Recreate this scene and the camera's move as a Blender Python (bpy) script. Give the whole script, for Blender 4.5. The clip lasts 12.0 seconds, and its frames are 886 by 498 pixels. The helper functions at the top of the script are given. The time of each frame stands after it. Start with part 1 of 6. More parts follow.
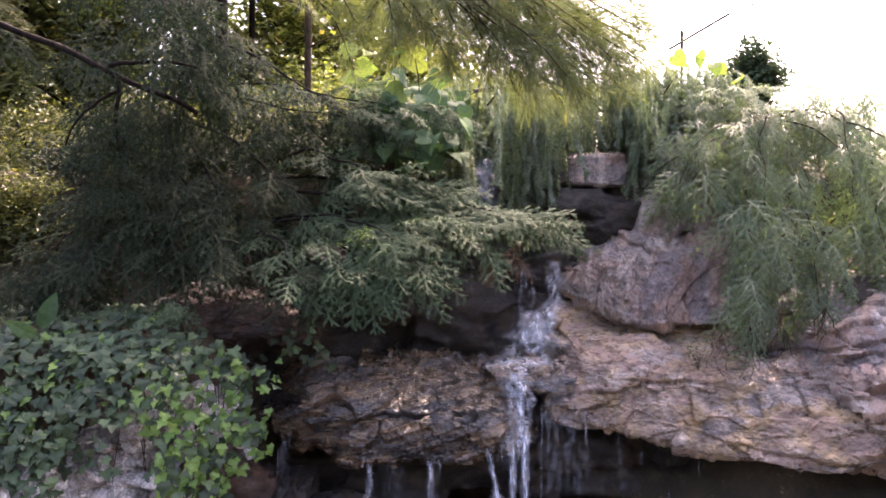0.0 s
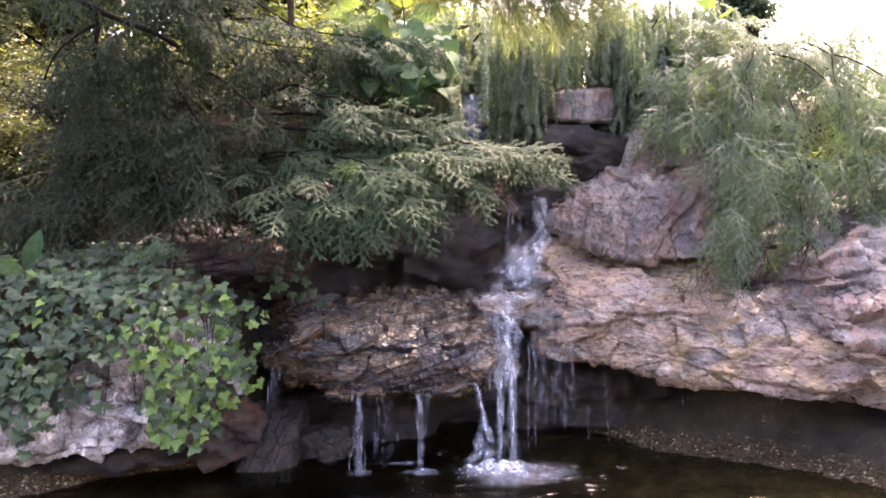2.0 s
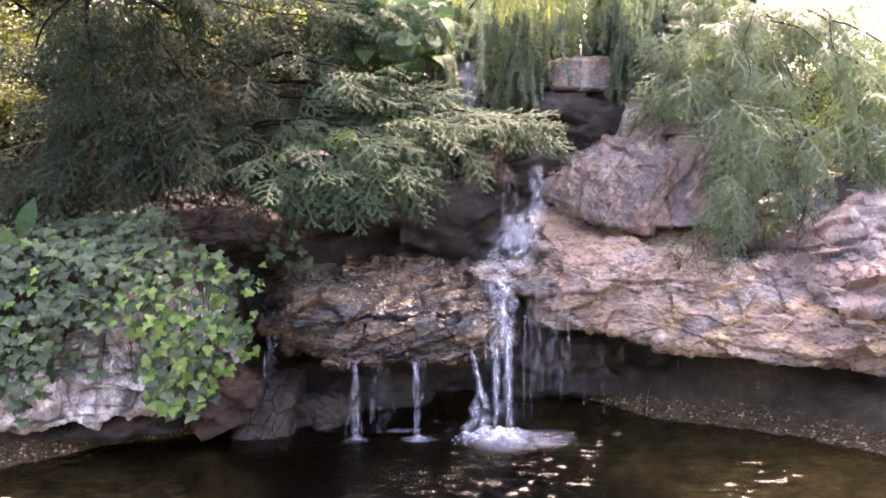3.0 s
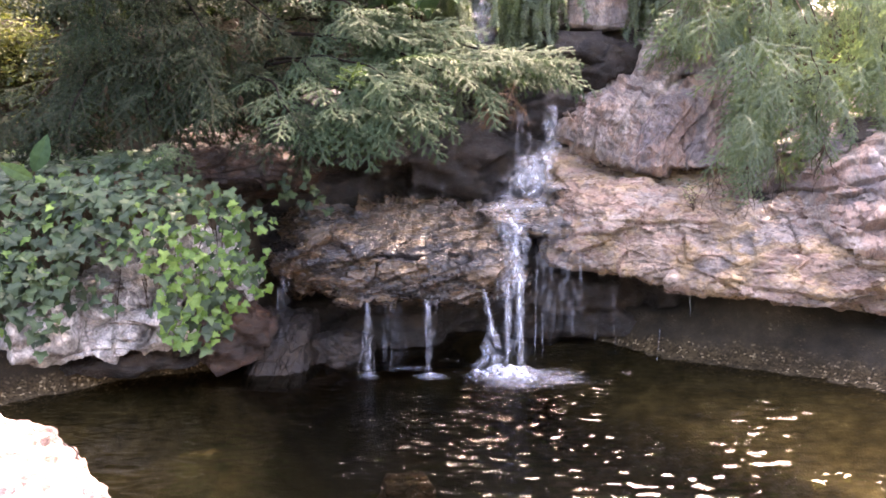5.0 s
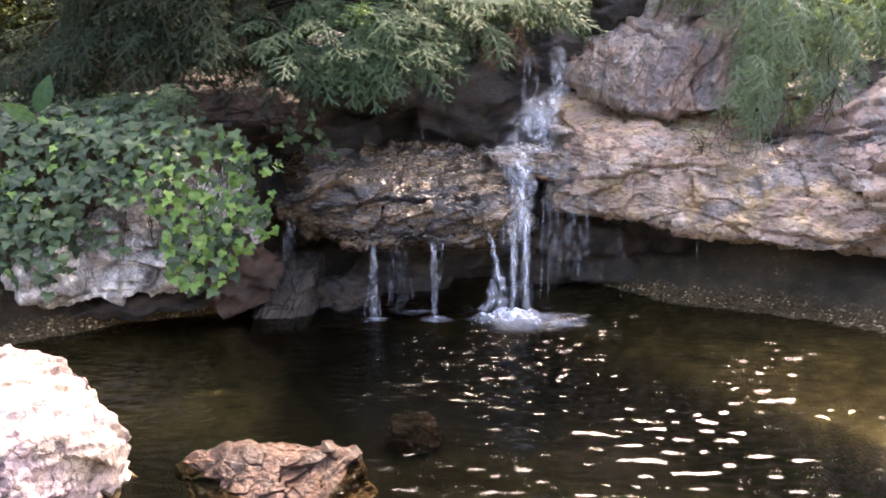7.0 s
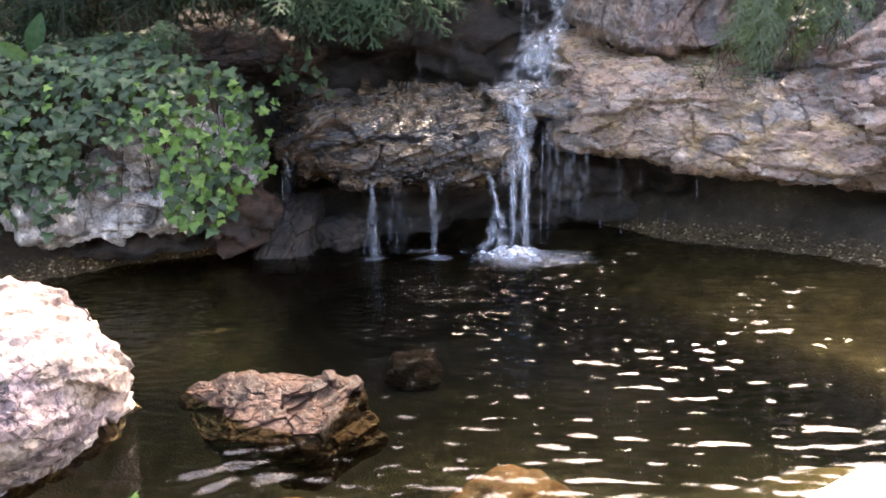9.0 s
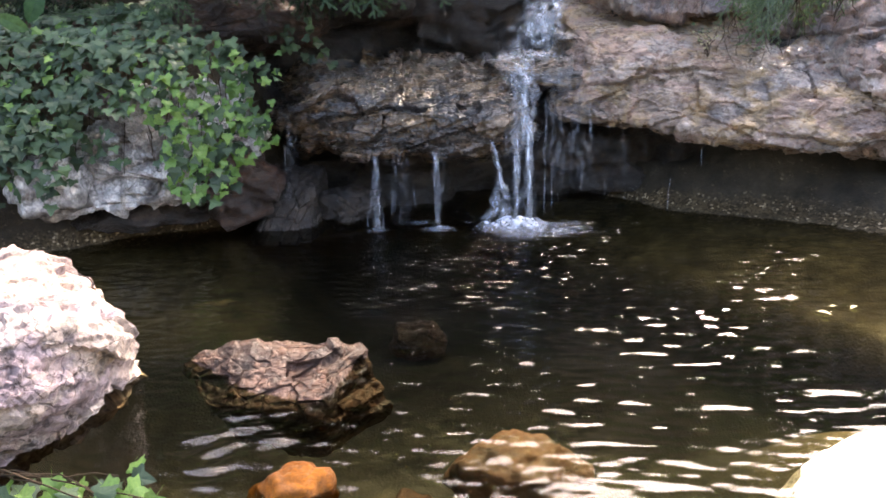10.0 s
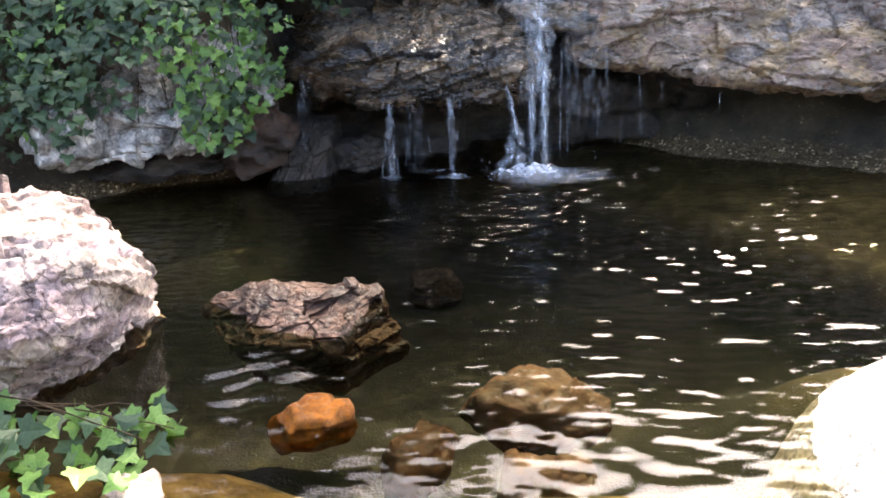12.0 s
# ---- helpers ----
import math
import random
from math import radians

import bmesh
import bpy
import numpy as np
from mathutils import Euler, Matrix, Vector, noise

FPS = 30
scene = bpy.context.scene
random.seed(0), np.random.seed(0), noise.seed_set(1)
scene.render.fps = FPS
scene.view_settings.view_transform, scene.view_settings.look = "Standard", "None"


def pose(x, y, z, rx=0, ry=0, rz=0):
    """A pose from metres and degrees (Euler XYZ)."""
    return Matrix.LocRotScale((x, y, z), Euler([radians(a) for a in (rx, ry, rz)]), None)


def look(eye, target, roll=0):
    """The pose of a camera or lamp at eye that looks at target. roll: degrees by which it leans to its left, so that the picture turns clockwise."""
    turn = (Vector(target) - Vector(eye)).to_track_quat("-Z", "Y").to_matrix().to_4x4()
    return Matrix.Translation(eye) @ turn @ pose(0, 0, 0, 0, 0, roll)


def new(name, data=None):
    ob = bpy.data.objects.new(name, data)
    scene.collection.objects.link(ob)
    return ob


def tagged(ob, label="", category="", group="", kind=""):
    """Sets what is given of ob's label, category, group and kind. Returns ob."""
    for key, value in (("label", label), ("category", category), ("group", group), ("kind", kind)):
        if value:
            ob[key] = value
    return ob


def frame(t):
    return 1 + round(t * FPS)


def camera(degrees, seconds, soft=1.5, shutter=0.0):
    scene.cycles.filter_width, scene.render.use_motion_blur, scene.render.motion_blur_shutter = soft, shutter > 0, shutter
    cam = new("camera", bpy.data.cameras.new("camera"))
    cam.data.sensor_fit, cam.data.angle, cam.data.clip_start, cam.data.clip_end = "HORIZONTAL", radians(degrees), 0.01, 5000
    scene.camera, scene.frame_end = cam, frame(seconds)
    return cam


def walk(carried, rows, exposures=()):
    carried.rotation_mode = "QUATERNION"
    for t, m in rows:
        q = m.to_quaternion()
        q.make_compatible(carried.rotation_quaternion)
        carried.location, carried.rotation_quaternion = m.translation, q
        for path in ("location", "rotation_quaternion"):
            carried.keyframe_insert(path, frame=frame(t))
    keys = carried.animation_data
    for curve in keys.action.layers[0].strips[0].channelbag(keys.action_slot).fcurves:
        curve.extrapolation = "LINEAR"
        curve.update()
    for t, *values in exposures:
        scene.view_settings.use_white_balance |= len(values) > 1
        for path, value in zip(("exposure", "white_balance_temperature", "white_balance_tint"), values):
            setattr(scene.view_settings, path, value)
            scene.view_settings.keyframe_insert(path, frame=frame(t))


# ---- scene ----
cam = camera(58.0, 12.0, 1.7)
# seconds, x, y, z, then the turn about x, y and z in degrees
PATH = [
    (0.0, 0.000, -0.000, 1.510, 88.00, -0.00, 0.00),
    (0.5, -0.000, -0.003, 1.486, 87.35, -0.09, -0.17),
    (1.0, 0.003, -0.007, 1.474, 86.29, 0.15, -0.39),
    (1.5, 0.009, -0.008, 1.448, 85.41, 0.42, -0.61),
    (2.0, 0.002, -0.005, 1.430, 84.51, 0.37, -0.91),
    (2.5, 0.008, -0.001, 1.405, 83.59, 0.42, -1.03),
    (3.0, 0.007, -0.003, 1.391, 82.79, 0.49, -1.15),
    (5.0, 0.021, -0.008, 1.321, 79.47, 0.41, -0.03),
    (5.5, 0.015, -0.007, 1.304, 78.83, 0.23, -0.04),
    (6.0, 0.008, -0.007, 1.289, 78.13, 0.30, -0.04),
    (6.5, 0.011, -0.014, 1.267, 77.38, 0.43, 0.10),
    (7.0, 0.009, -0.013, 1.235, 76.66, 0.41, 0.23),
    (9.0, 0.016, -0.029, 1.161, 73.38, 0.92, 0.17),
    (9.5, 0.014, -0.030, 1.146, 72.51, 1.04, 0.20),
    (10.0, 0.016, -0.033, 1.129, 71.76, 1.30, 0.33),
    (10.5, 0.014, -0.035, 1.112, 70.93, 1.55, 0.63),
    (11.0, 0.010, -0.039, 1.091, 70.37, 1.80, 1.06),
    (11.5, 0.009, -0.044, 1.073, 69.88, 1.98, 1.27),
    (12.0, 0.013, -0.054, 1.052, 69.23, 2.16, 1.18),
]
LIGHT = [(0.0, 3.12, 7300, 34), (2.5, 3.8, 7450, 36), (5.0, 4.1, 7800, 31), (6.5, 3.82, 7600, 24), (9.5, 3.45, 7200, 16), (12.0, 3.24, 6820, 11)]     # seconds, stops, kelvin, tint
walk(cam, [(t, pose(*r)) for t, *r in PATH], LIGHT)

# ---- world and light ----
SUN_AZ, SUN_EL = 27.0, 53.0          # degrees to the right of straight ahead, and above the horizon
world = bpy.data.worlds.new("sky")
scene.world = world
world.use_nodes = True
wn = world.node_tree.nodes
sky = wn.new("ShaderNodeTexSky")
sky.sky_type = "NISHITA"
sky.sun_disc = False
sky.sun_elevation, sky.sun_rotation = radians(SUN_EL), radians(SUN_AZ)
sky.dust_density, sky.air_density = 5.0, 1.0
wn["Background"].inputs["Strength"].default_value = 0.15
world.node_tree.links.new(sky.outputs["Color"], wn["Background"].inputs["Color"])
sun = new("sun", bpy.data.lights.new("sun", "SUN"))
sun.data.energy, sun.data.angle, sun.data.color = 2.0, radians(0.5), (1.0, 0.93, 0.82)
az, el = radians(SUN_AZ), radians(SUN_EL)
sun.matrix_world = look((math.sin(az) * math.cos(el) * 20, math.cos(az) * math.cos(el) * 20, math.sin(el) * 20), (0, 0, 0))


# ---- materials ----
def material(name):
    mat = bpy.data.materials.new(name)
    mat.use_nodes = True
    nt = mat.node_tree
    return mat, nt, nt.nodes["Principled BSDF"]


def node(nt, kind, **values):
    n = nt.nodes.new(kind)
    for key, value in values.items():
        n.inputs[key.replace("_", " ")].default_value = value
    return n


def ramp(nt, source, stops):
    n = nt.nodes.new("ShaderNodeValToRGB")
    while len(n.color_ramp.elements) < len(stops):
        n.color_ramp.elements.new(0.5)
    for e, (at, c) in zip(n.color_ramp.elements, stops):
        e.position, e.color = at, (*c, 1) if len(c) == 3 else c
    nt.links.new(source, n.inputs["Fac"])
    return n.outputs["Color"]


def mix(nt, a, b, fac, blend="MIX"):
    n = nt.nodes.new("ShaderNodeMix")
    n.data_type, n.blend_type = "RGBA", blend
    for value, slot in ((fac, 0), (a, 6), (b, 7)):
        if hasattr(value, "is_linked"):
            nt.links.new(value, n.inputs[slot])
        elif slot == 0:
            n.inputs[slot].default_value = value
        else:
            n.inputs[slot].default_value = (*value, 1)
    return n.outputs[2]


def coords(nt, scale=(1, 1, 1), turn=(0, 0, 0)):
    tc = nt.nodes.new("ShaderNodeTexCoord")
    m = nt.nodes.new("ShaderNodeMapping")
    m.inputs["Scale"].default_value = scale
    m.inputs["Rotation"].default_value = [radians(a) for a in turn]
    nt.links.new(tc.outputs["Object"], m.inputs["Vector"])
    return m.outputs["Vector"]


def noise_of(nt, vector, scale, detail=6, rough=0.6, distort=0.0):
    n = node(nt, "ShaderNodeTexNoise", Scale=scale, Detail=detail, Roughness=rough, Distortion=distort)
    nt.links.new(vector, n.inputs["Vector"])
    return n.outputs["Fac"]


def voronoi_of(nt, vector, scale):
    n = nt.nodes.new("ShaderNodeTexVoronoi")
    n.inputs["Scale"].default_value = scale
    nt.links.new(vector, n.inputs["Vector"])
    split = nt.nodes.new("ShaderNodeSeparateColor")
    nt.links.new(n.outputs["Color"], split.inputs["Color"])
    return split.outputs["Red"]


def warped(nt, vector, scale, amount):
    nz = node(nt, "ShaderNodeTexNoise", Scale=scale, Detail=5.0)
    nt.links.new(vector, nz.inputs["Vector"])
    warp = nt.nodes.new("ShaderNodeVectorMath")
    warp.operation = "MULTIPLY_ADD"
    nt.links.new(nz.outputs["Color"], warp.inputs[0])
    warp.inputs[1].default_value = (amount, amount, amount)
    nt.links.new(vector, warp.inputs[2])
    return warp.outputs[0]


def rock_material(name, dark, mid, light, stain, rough=(0.55, 0.9), seam=(1, 1, 2.2), turn=(12, 8, 0), bump=0.6, crack=0.5, speck=0.0, coat=0.0, shard=1.0, shine=0.5, fine_grain=0.62, hues=()):
    """Broken stone: bedding, angular mineral patches, stains, fine grain and a few broken cracks."""
    mat, nt, bsdf = material(name)
    v, seamed = coords(nt), coords(nt, seam, turn)
    big = noise_of(nt, seamed, 4.0, 9, 0.68, 0.2)
    col = ramp(nt, big, [(0.34, dark), (0.5, mid), (0.64, light)])
    patch = ramp(nt, noise_of(nt, v, 6.5, 7, 0.68, 0.2), [(0.5, (0, 0, 0)), (0.62, (1, 1, 1))])
    col = mix(nt, col, stain, patch)
    for k, hue in enumerate(hues):
        spread = ramp(nt, noise_of(nt, warped(nt, seamed, 3.0, 0.25 + 0.3 * k), 2.6 + 1.1 * k, 4, 0.6), [(0.5, (0, 0, 0)), (0.57, (0.8, 0.8, 0.8))])
        col = mix(nt, col, hue, spread)
    bent = warped(nt, seamed, 9.0, 0.12)
    coarse, fine = voronoi_of(nt, bent, 13.0), voronoi_of(nt, bent, 42.0)
    col = mix(nt, col, ramp(nt, coarse, [(0.0, (0.5, 0.48, 0.47)), (0.55, (1, 1, 1)), (1.0, (1.3, 1.27, 1.22))]), 0.75 * shard, "MULTIPLY")
    col = mix(nt, col, ramp(nt, fine, [(0.0, (0.45, 0.43, 0.42)), (0.5, (1, 1, 1)), (1.0, (1.35, 1.3, 1.24))]), 0.65 * shard, "MULTIPLY")
    grain = noise_of(nt, seamed, 75, 7, 0.75)
    col = mix(nt, col, ramp(nt, grain, [(0.34, (0.22, 0.21, 0.2)), (0.56, (1, 1, 1))]), fine_grain, "MULTIPLY")
    vor = nt.nodes.new("ShaderNodeTexVoronoi")
    vor.feature = "DISTANCE_TO_EDGE"
    vor.inputs["Scale"].default_value = 4.2
    nt.links.new(warped(nt, seamed, 5.0, 0.5), vor.inputs["Vector"])
    line = ramp(nt, vor.outputs["Distance"], [(0.0, (0.1, 0.085, 0.08)), (0.022, (1, 1, 1))])
    where = ramp(nt, noise_of(nt, v, 4.0, 3, 0.5), [(0.4, (0, 0, 0)), (0.54, (crack, crack, crack))])
    line = mix(nt, (1, 1, 1), line, where)
    col = mix(nt, col, line, 1.0, "MULTIPLY")
    if speck:
        col = mix(nt, col, ramp(nt, voronoi_of(nt, v, speck), [(0.1, (0.3, 0.28, 0.28)), (0.3, (1, 1, 1)), (0.85, (1, 1, 1)), (1.0, (1.25, 1.2, 1.15))]), 0.7, "MULTIPLY")
    nt.links.new(col, bsdf.inputs["Base Color"])
    r = ramp(nt, fine, [(0.2, (rough[0],) * 3), (0.8, (rough[1],) * 3)])
    nt.links.new(r, bsdf.inputs["Roughness"])
    bsdf.inputs["Specular IOR Level"].default_value = shine
    if coat:
        bsdf.inputs["Coat Weight"].default_value = coat
        bsdf.inputs["Coat Roughness"].default_value = 0.05
    below = None
    for height, depth in ((big, 0.03), (coarse, 0.012), (fine, 0.006), (grain, 0.006), (line, 0.008)):
        b = node(nt, "ShaderNodeBump", Strength=bump, Distance=depth)
        nt.links.new(height, b.inputs["Height"])
        if below:
            nt.links.new(below, b.inputs["Normal"])
        below = b.outputs[0]
    nt.links.new(below, bsdf.inputs["Normal"])
    if coat:
        nt.links.new(below, bsdf.inputs["Coat Normal"])
    return mat


WET_BROWN = rock_material("wet_brown_stone", (0.006, 0.0045, 0.004), (0.026, 0.0155, 0.009), (0.125, 0.072, 0.034), (0.072, 0.039, 0.016), (0.2, 0.45), (1, 1, 3.5), (8, -16, 0), 0.55, 0.5, coat=0.9, shard=0.8, hues=((0.015, 0.013, 0.015), (0.14, 0.085, 0.04)))
PINK_SHELF = rock_material("pink_brown_stone", (0.075, 0.052, 0.038), (0.28, 0.205, 0.155), (0.5, 0.4, 0.33), (0.33, 0.225, 0.125), (0.25, 0.6), (1, 1, 1.9), (14, 12, 0), 0.9, 0.8, coat=0.5, shard=0.75, fine_grain=0.55, hues=((0.31, 0.265, 0.245), (0.36, 0.245, 0.13), (0.28, 0.18, 0.14)))
GREY_STONE = rock_material("grey_purple_stone", (0.09, 0.074, 0.066), (0.3, 0.255, 0.23), (0.5, 0.43, 0.39), (0.39, 0.28, 0.22), (0.3, 0.7), (1.8, 1, 1), (0, 20, 0), 1.0, 0.3, shard=0.75, fine_grain=0.55, hues=((0.19, 0.16, 0.165), (0.3, 0.2, 0.16)))
LICHEN_STONE = rock_material("pale_lichen_stone", (0.06, 0.052, 0.045), (0.4, 0.38, 0.35), (0.85, 0.83, 0.79), (0.13, 0.1, 0.075), (0.6, 0.95), (1.3, 1, 1), (0, 8, 0), 1.0, 0.6, hues=((0.62, 0.6, 0.58),))
RUST_STONE = rock_material("dark_rust_stone", (0.014, 0.009, 0.007), (0.05, 0.029, 0.02), (0.11, 0.066, 0.045), (0.075, 0.034, 0.018), (0.4, 0.8), (1, 1, 2.2), (6, 5, 0), 0.95, 0.6)
WET_RUST = rock_material("wet_rust_stone", (0.01, 0.0047, 0.003), (0.04, 0.0175, 0.0095), (0.11, 0.055, 0.035), (0.046, 0.0185, 0.008), (0.3, 0.65), (1, 1, 2.6), (10, 5, 0), 0.7, 0.7, shine=0.3, shard=0.7, fine_grain=0.5, hues=((0.13, 0.075, 0.056), (0.018, 0.008, 0.005)))
# Wet stone, its colour blackened further for the missing light under the overhangs.
DARK_STONE = rock_material("shade_dark_wet_stone", (0.006, 0.0045, 0.004), (0.019, 0.013, 0.009), (0.055, 0.038, 0.027), (0.038, 0.025, 0.015), (0.4, 0.75), (1, 1, 1.6), (0, 0, 0), 0.95, 0.5)
PINK_GRANITE = rock_material("pink_granite", (0.2, 0.14, 0.125), (0.42, 0.31, 0.27), (0.6, 0.51, 0.46), (0.3, 0.25, 0.25), (0.6, 0.95), (1, 1, 1.2), (20, 10, 0), 0.9, 0.5, 42.0, shard=0.8, fine_grain=0.45, hues=((0.36, 0.27, 0.28), (0.48, 0.38, 0.3)))
PALE_GRANITE = rock_material("pale_granite", (0.34, 0.31, 0.27), (0.52, 0.48, 0.42), (0.62, 0.58, 0.52), (0.44, 0.38, 0.3), (0.7, 0.95), (1, 1, 1), (0, 0, 0), 0.6, 0.1, 110.0, shard=0.2)
POOL_STONE = rock_material("brown_pool_stone", (0.035, 0.016, 0.008), (0.12, 0.056, 0.026), (0.18, 0.095, 0.05), (0.1, 0.05, 0.024), (0.4, 0.7), (1, 1, 1.5), (10, 10, 0), 0.6, 0.6, shard=0.5, fine_grain=0.4, hues=((0.13, 0.058, 0.03),))
ORANGE_STONE = rock_material("orange_pool_stone", (0.06, 0.017, 0.001), (0.19, 0.062, 0.003), (0.26, 0.1, 0.008), (0.13, 0.04, 0.002), (0.5, 0.8), (1, 1, 1), (0, 0, 0), 0.6, 0.1, shard=0.5, shine=0.2)


def ground_material():
    """Leaf litter and soil, turning to pebbly concrete round the pool and dark silt in it."""
    mat, nt, bsdf = material("soil_and_basin")
    v = coords(nt)
    soil = ramp(nt, noise_of(nt, v, 14, 8, 0.7), [(0.3, (0.02, 0.014, 0.009)), (0.55, (0.07, 0.05, 0.03)), (0.75, (0.14, 0.1, 0.06))])
    pebbles = nt.nodes.new("ShaderNodeTexVoronoi")
    pebbles.inputs["Scale"].default_value = 95
    nt.links.new(v, pebbles.inputs["Vector"])
    sep = nt.nodes.new("ShaderNodeSeparateColor")
    nt.links.new(pebbles.outputs["Color"], sep.inputs["Color"])
    gravel = ramp(nt, sep.outputs["Red"], [(0.0, (0.024, 0.016, 0.007)), (0.6, (0.07, 0.048, 0.022)), (0.9, (0.11, 0.078, 0.04)), (1.0, (0.4, 0.31, 0.2))])
    gravel = mix(nt, gravel, ramp(nt, noise_of(nt, v, 4, 5), [(0.35, (0.25, 0.22, 0.18)), (0.65, (1, 1, 1))]), 0.8, "MULTIPLY")
    silt = ramp(nt, noise_of(nt, v, 5, 6, 0.65), [(0.35, (0.013, 0.012, 0.01)), (0.6, (0.03, 0.028, 0.021)), (0.8, (0.065, 0.055, 0.035))])
    sand = ramp(nt, noise_of(nt, v, 9, 6, 0.65), [(0.32, (0.03, 0.026, 0.016)), (0.55, (0.105, 0.085, 0.048)), (0.8, (0.21, 0.17, 0.095))])
    tc = nt.nodes.new("ShaderNodeTexCoord")
    xyz = nt.nodes.new("ShaderNodeSeparateXYZ")
    nt.links.new(tc.outputs["Object"], xyz.inputs[0])

    def band(lo, hi, axis="Z"):
        m = nt.nodes.new("ShaderNodeMapRange")
        m.inputs["From Min"].default_value, m.inputs["From Max"].default_value = lo, hi
        nt.links.new(xyz.outputs[axis], m.inputs["Value"])
        return m.outputs[0]

    amber = ramp(nt, noise_of(nt, v, 12, 6, 0.6), [(0.3, (0.09, 0.052, 0.014)), (0.7, (0.3, 0.19, 0.07))])
    # Dark silt; its darkening with depth also stands for light lost in the water.
    col = mix(nt, silt, sand, band(-0.32, -0.14))
    col = mix(nt, col, mix(nt, amber, col, band(1.5, 1.8, "Y")), band(-0.11, -0.06))
    col = mix(nt, col, gravel, band(-0.035, 0.01))
    # Smoother, darker band above the pebbles.
    dark_rim = ramp(nt, noise_of(nt, v, 6, 7, 0.65), [(0.3, (0.014, 0.011, 0.008)), (0.55, (0.034, 0.027, 0.018)), (0.75, (0.065, 0.05, 0.034))])
    edge = nt.nodes.new("ShaderNodeMath")
    edge.operation = "MULTIPLY_ADD"
    nt.links.new(noise_of(nt, v, 11, 4), edge.inputs[0])
    edge.inputs[1].default_value, edge.inputs[2].default_value = 1.6, -0.8
    spread = nt.nodes.new("ShaderNodeMath")
    spread.use_clamp = True
    nt.links.new(band(0.03, 0.1), spread.inputs[0])
    nt.links.new(edge.outputs[0], spread.inputs[1])
    col = mix(nt, col, dark_rim, spread.outputs[0])
    col = mix(nt, col, soil, band(0.28, 0.36))
    nt.links.new(col, bsdf.inputs["Base Color"])
    bsdf.inputs["Roughness"].default_value = 0.85
    bsdf.inputs["Specular IOR Level"].default_value = 0.2
    b = node(nt, "ShaderNodeBump", Strength=0.35, Distance=0.008)
    nt.links.new(pebbles.outputs["Distance"], b.inputs["Height"])
    nt.links.new(b.outputs[0], bsdf.inputs["Normal"])
    return mat


def leaf_material(name, low, high, through_light=0.35, rough=0.5, fleck=None, shine=0.2):
    """Leaves and needles: each leaf has its own shade and lets some light through."""
    mat, nt, bsdf = material(name)
    geo = nt.nodes.new("ShaderNodeNewGeometry")
    info = nt.nodes.new("ShaderNodeObjectInfo")
    add = nt.nodes.new("ShaderNodeMath")
    add.operation = "ADD"
    nt.links.new(geo.outputs["Random Per Island"], add.inputs[0])
    nt.links.new(info.outputs["Random"], add.inputs[1])
    frac = nt.nodes.new("ShaderNodeMath")
    frac.operation = "FRACT"
    nt.links.new(add.outputs[0], frac.inputs[0])
    stops = [(0.0, low), (0.75, tuple((a + b) / 2 for a, b in zip(low, high))), (0.95, high)]
    if fleck:
        stops.append((1.0, fleck))
    col = ramp(nt, frac.outputs[0], stops)
    patch = noise_of(nt, coords(nt), 7, 4)
    col = mix(nt, col, ramp(nt, patch, [(0.3, (0.6, 0.62, 0.6)), (0.7, (1.15, 1.12, 1.0))]), 0.8, "MULTIPLY")
    nt.links.new(col, bsdf.inputs["Base Color"])
    bsdf.inputs["Roughness"].default_value = rough
    bsdf.inputs["Specular IOR Level"].default_value = shine
    tl = nt.nodes.new("ShaderNodeBsdfTranslucent")
    nt.links.new(mix(nt, col, (1.0, 1.1, 0.45), 1.0, "MULTIPLY"), tl.inputs["Color"])
    ms = nt.nodes.new("ShaderNodeMixShader")
    ms.inputs[0].default_value = through_light
    nt.links.new(bsdf.outputs[0], ms.inputs[1])
    nt.links.new(tl.outputs[0], ms.inputs[2])
    nt.links.new(ms.outputs[0], nt.nodes["Material Output"].inputs["Surface"])
    return mat


def bark_material(name, dark, light):
    mat, nt, bsdf = material(name)
    n = noise_of(nt, coords(nt, (1, 1, 0.3)), 40, 6, 0.7)
    nt.links.new(ramp(nt, n, [(0.35, dark), (0.7, light)]), bsdf.inputs["Base Color"])
    bsdf.inputs["Roughness"].default_value = 0.95
    bsdf.inputs["Specular IOR Level"].default_value = 0.1
    b = node(nt, "ShaderNodeBump", Strength=0.8, Distance=0.006)
    nt.links.new(n, b.inputs["Height"])
    nt.links.new(b.outputs[0], bsdf.inputs["Normal"])
    return mat


def water_material():
    """Clear brownish pond water with fine ripples."""
    mat, nt, bsdf = material("pond_water")
    nt.nodes.remove(bsdf)
    clear = nt.nodes.new("ShaderNodeBsdfTransparent")
    clear.inputs["Color"].default_value = (0.54, 0.53, 0.42, 1)
    gloss = nt.nodes.new("ShaderNodeBsdfGlossy")
    gloss.inputs["Roughness"].default_value = 0.03
    fres = node(nt, "ShaderNodeFresnel", IOR=1.33)
    ms = nt.nodes.new("ShaderNodeMixShader")
    nt.links.new(fres.outputs[0], ms.inputs[0])
    nt.links.new(clear.outputs[0], ms.inputs[1])
    nt.links.new(gloss.outputs[0], ms.inputs[2])
    nt.links.new(ms.outputs[0], nt.nodes["Material Output"].inputs["Surface"])
    return mat


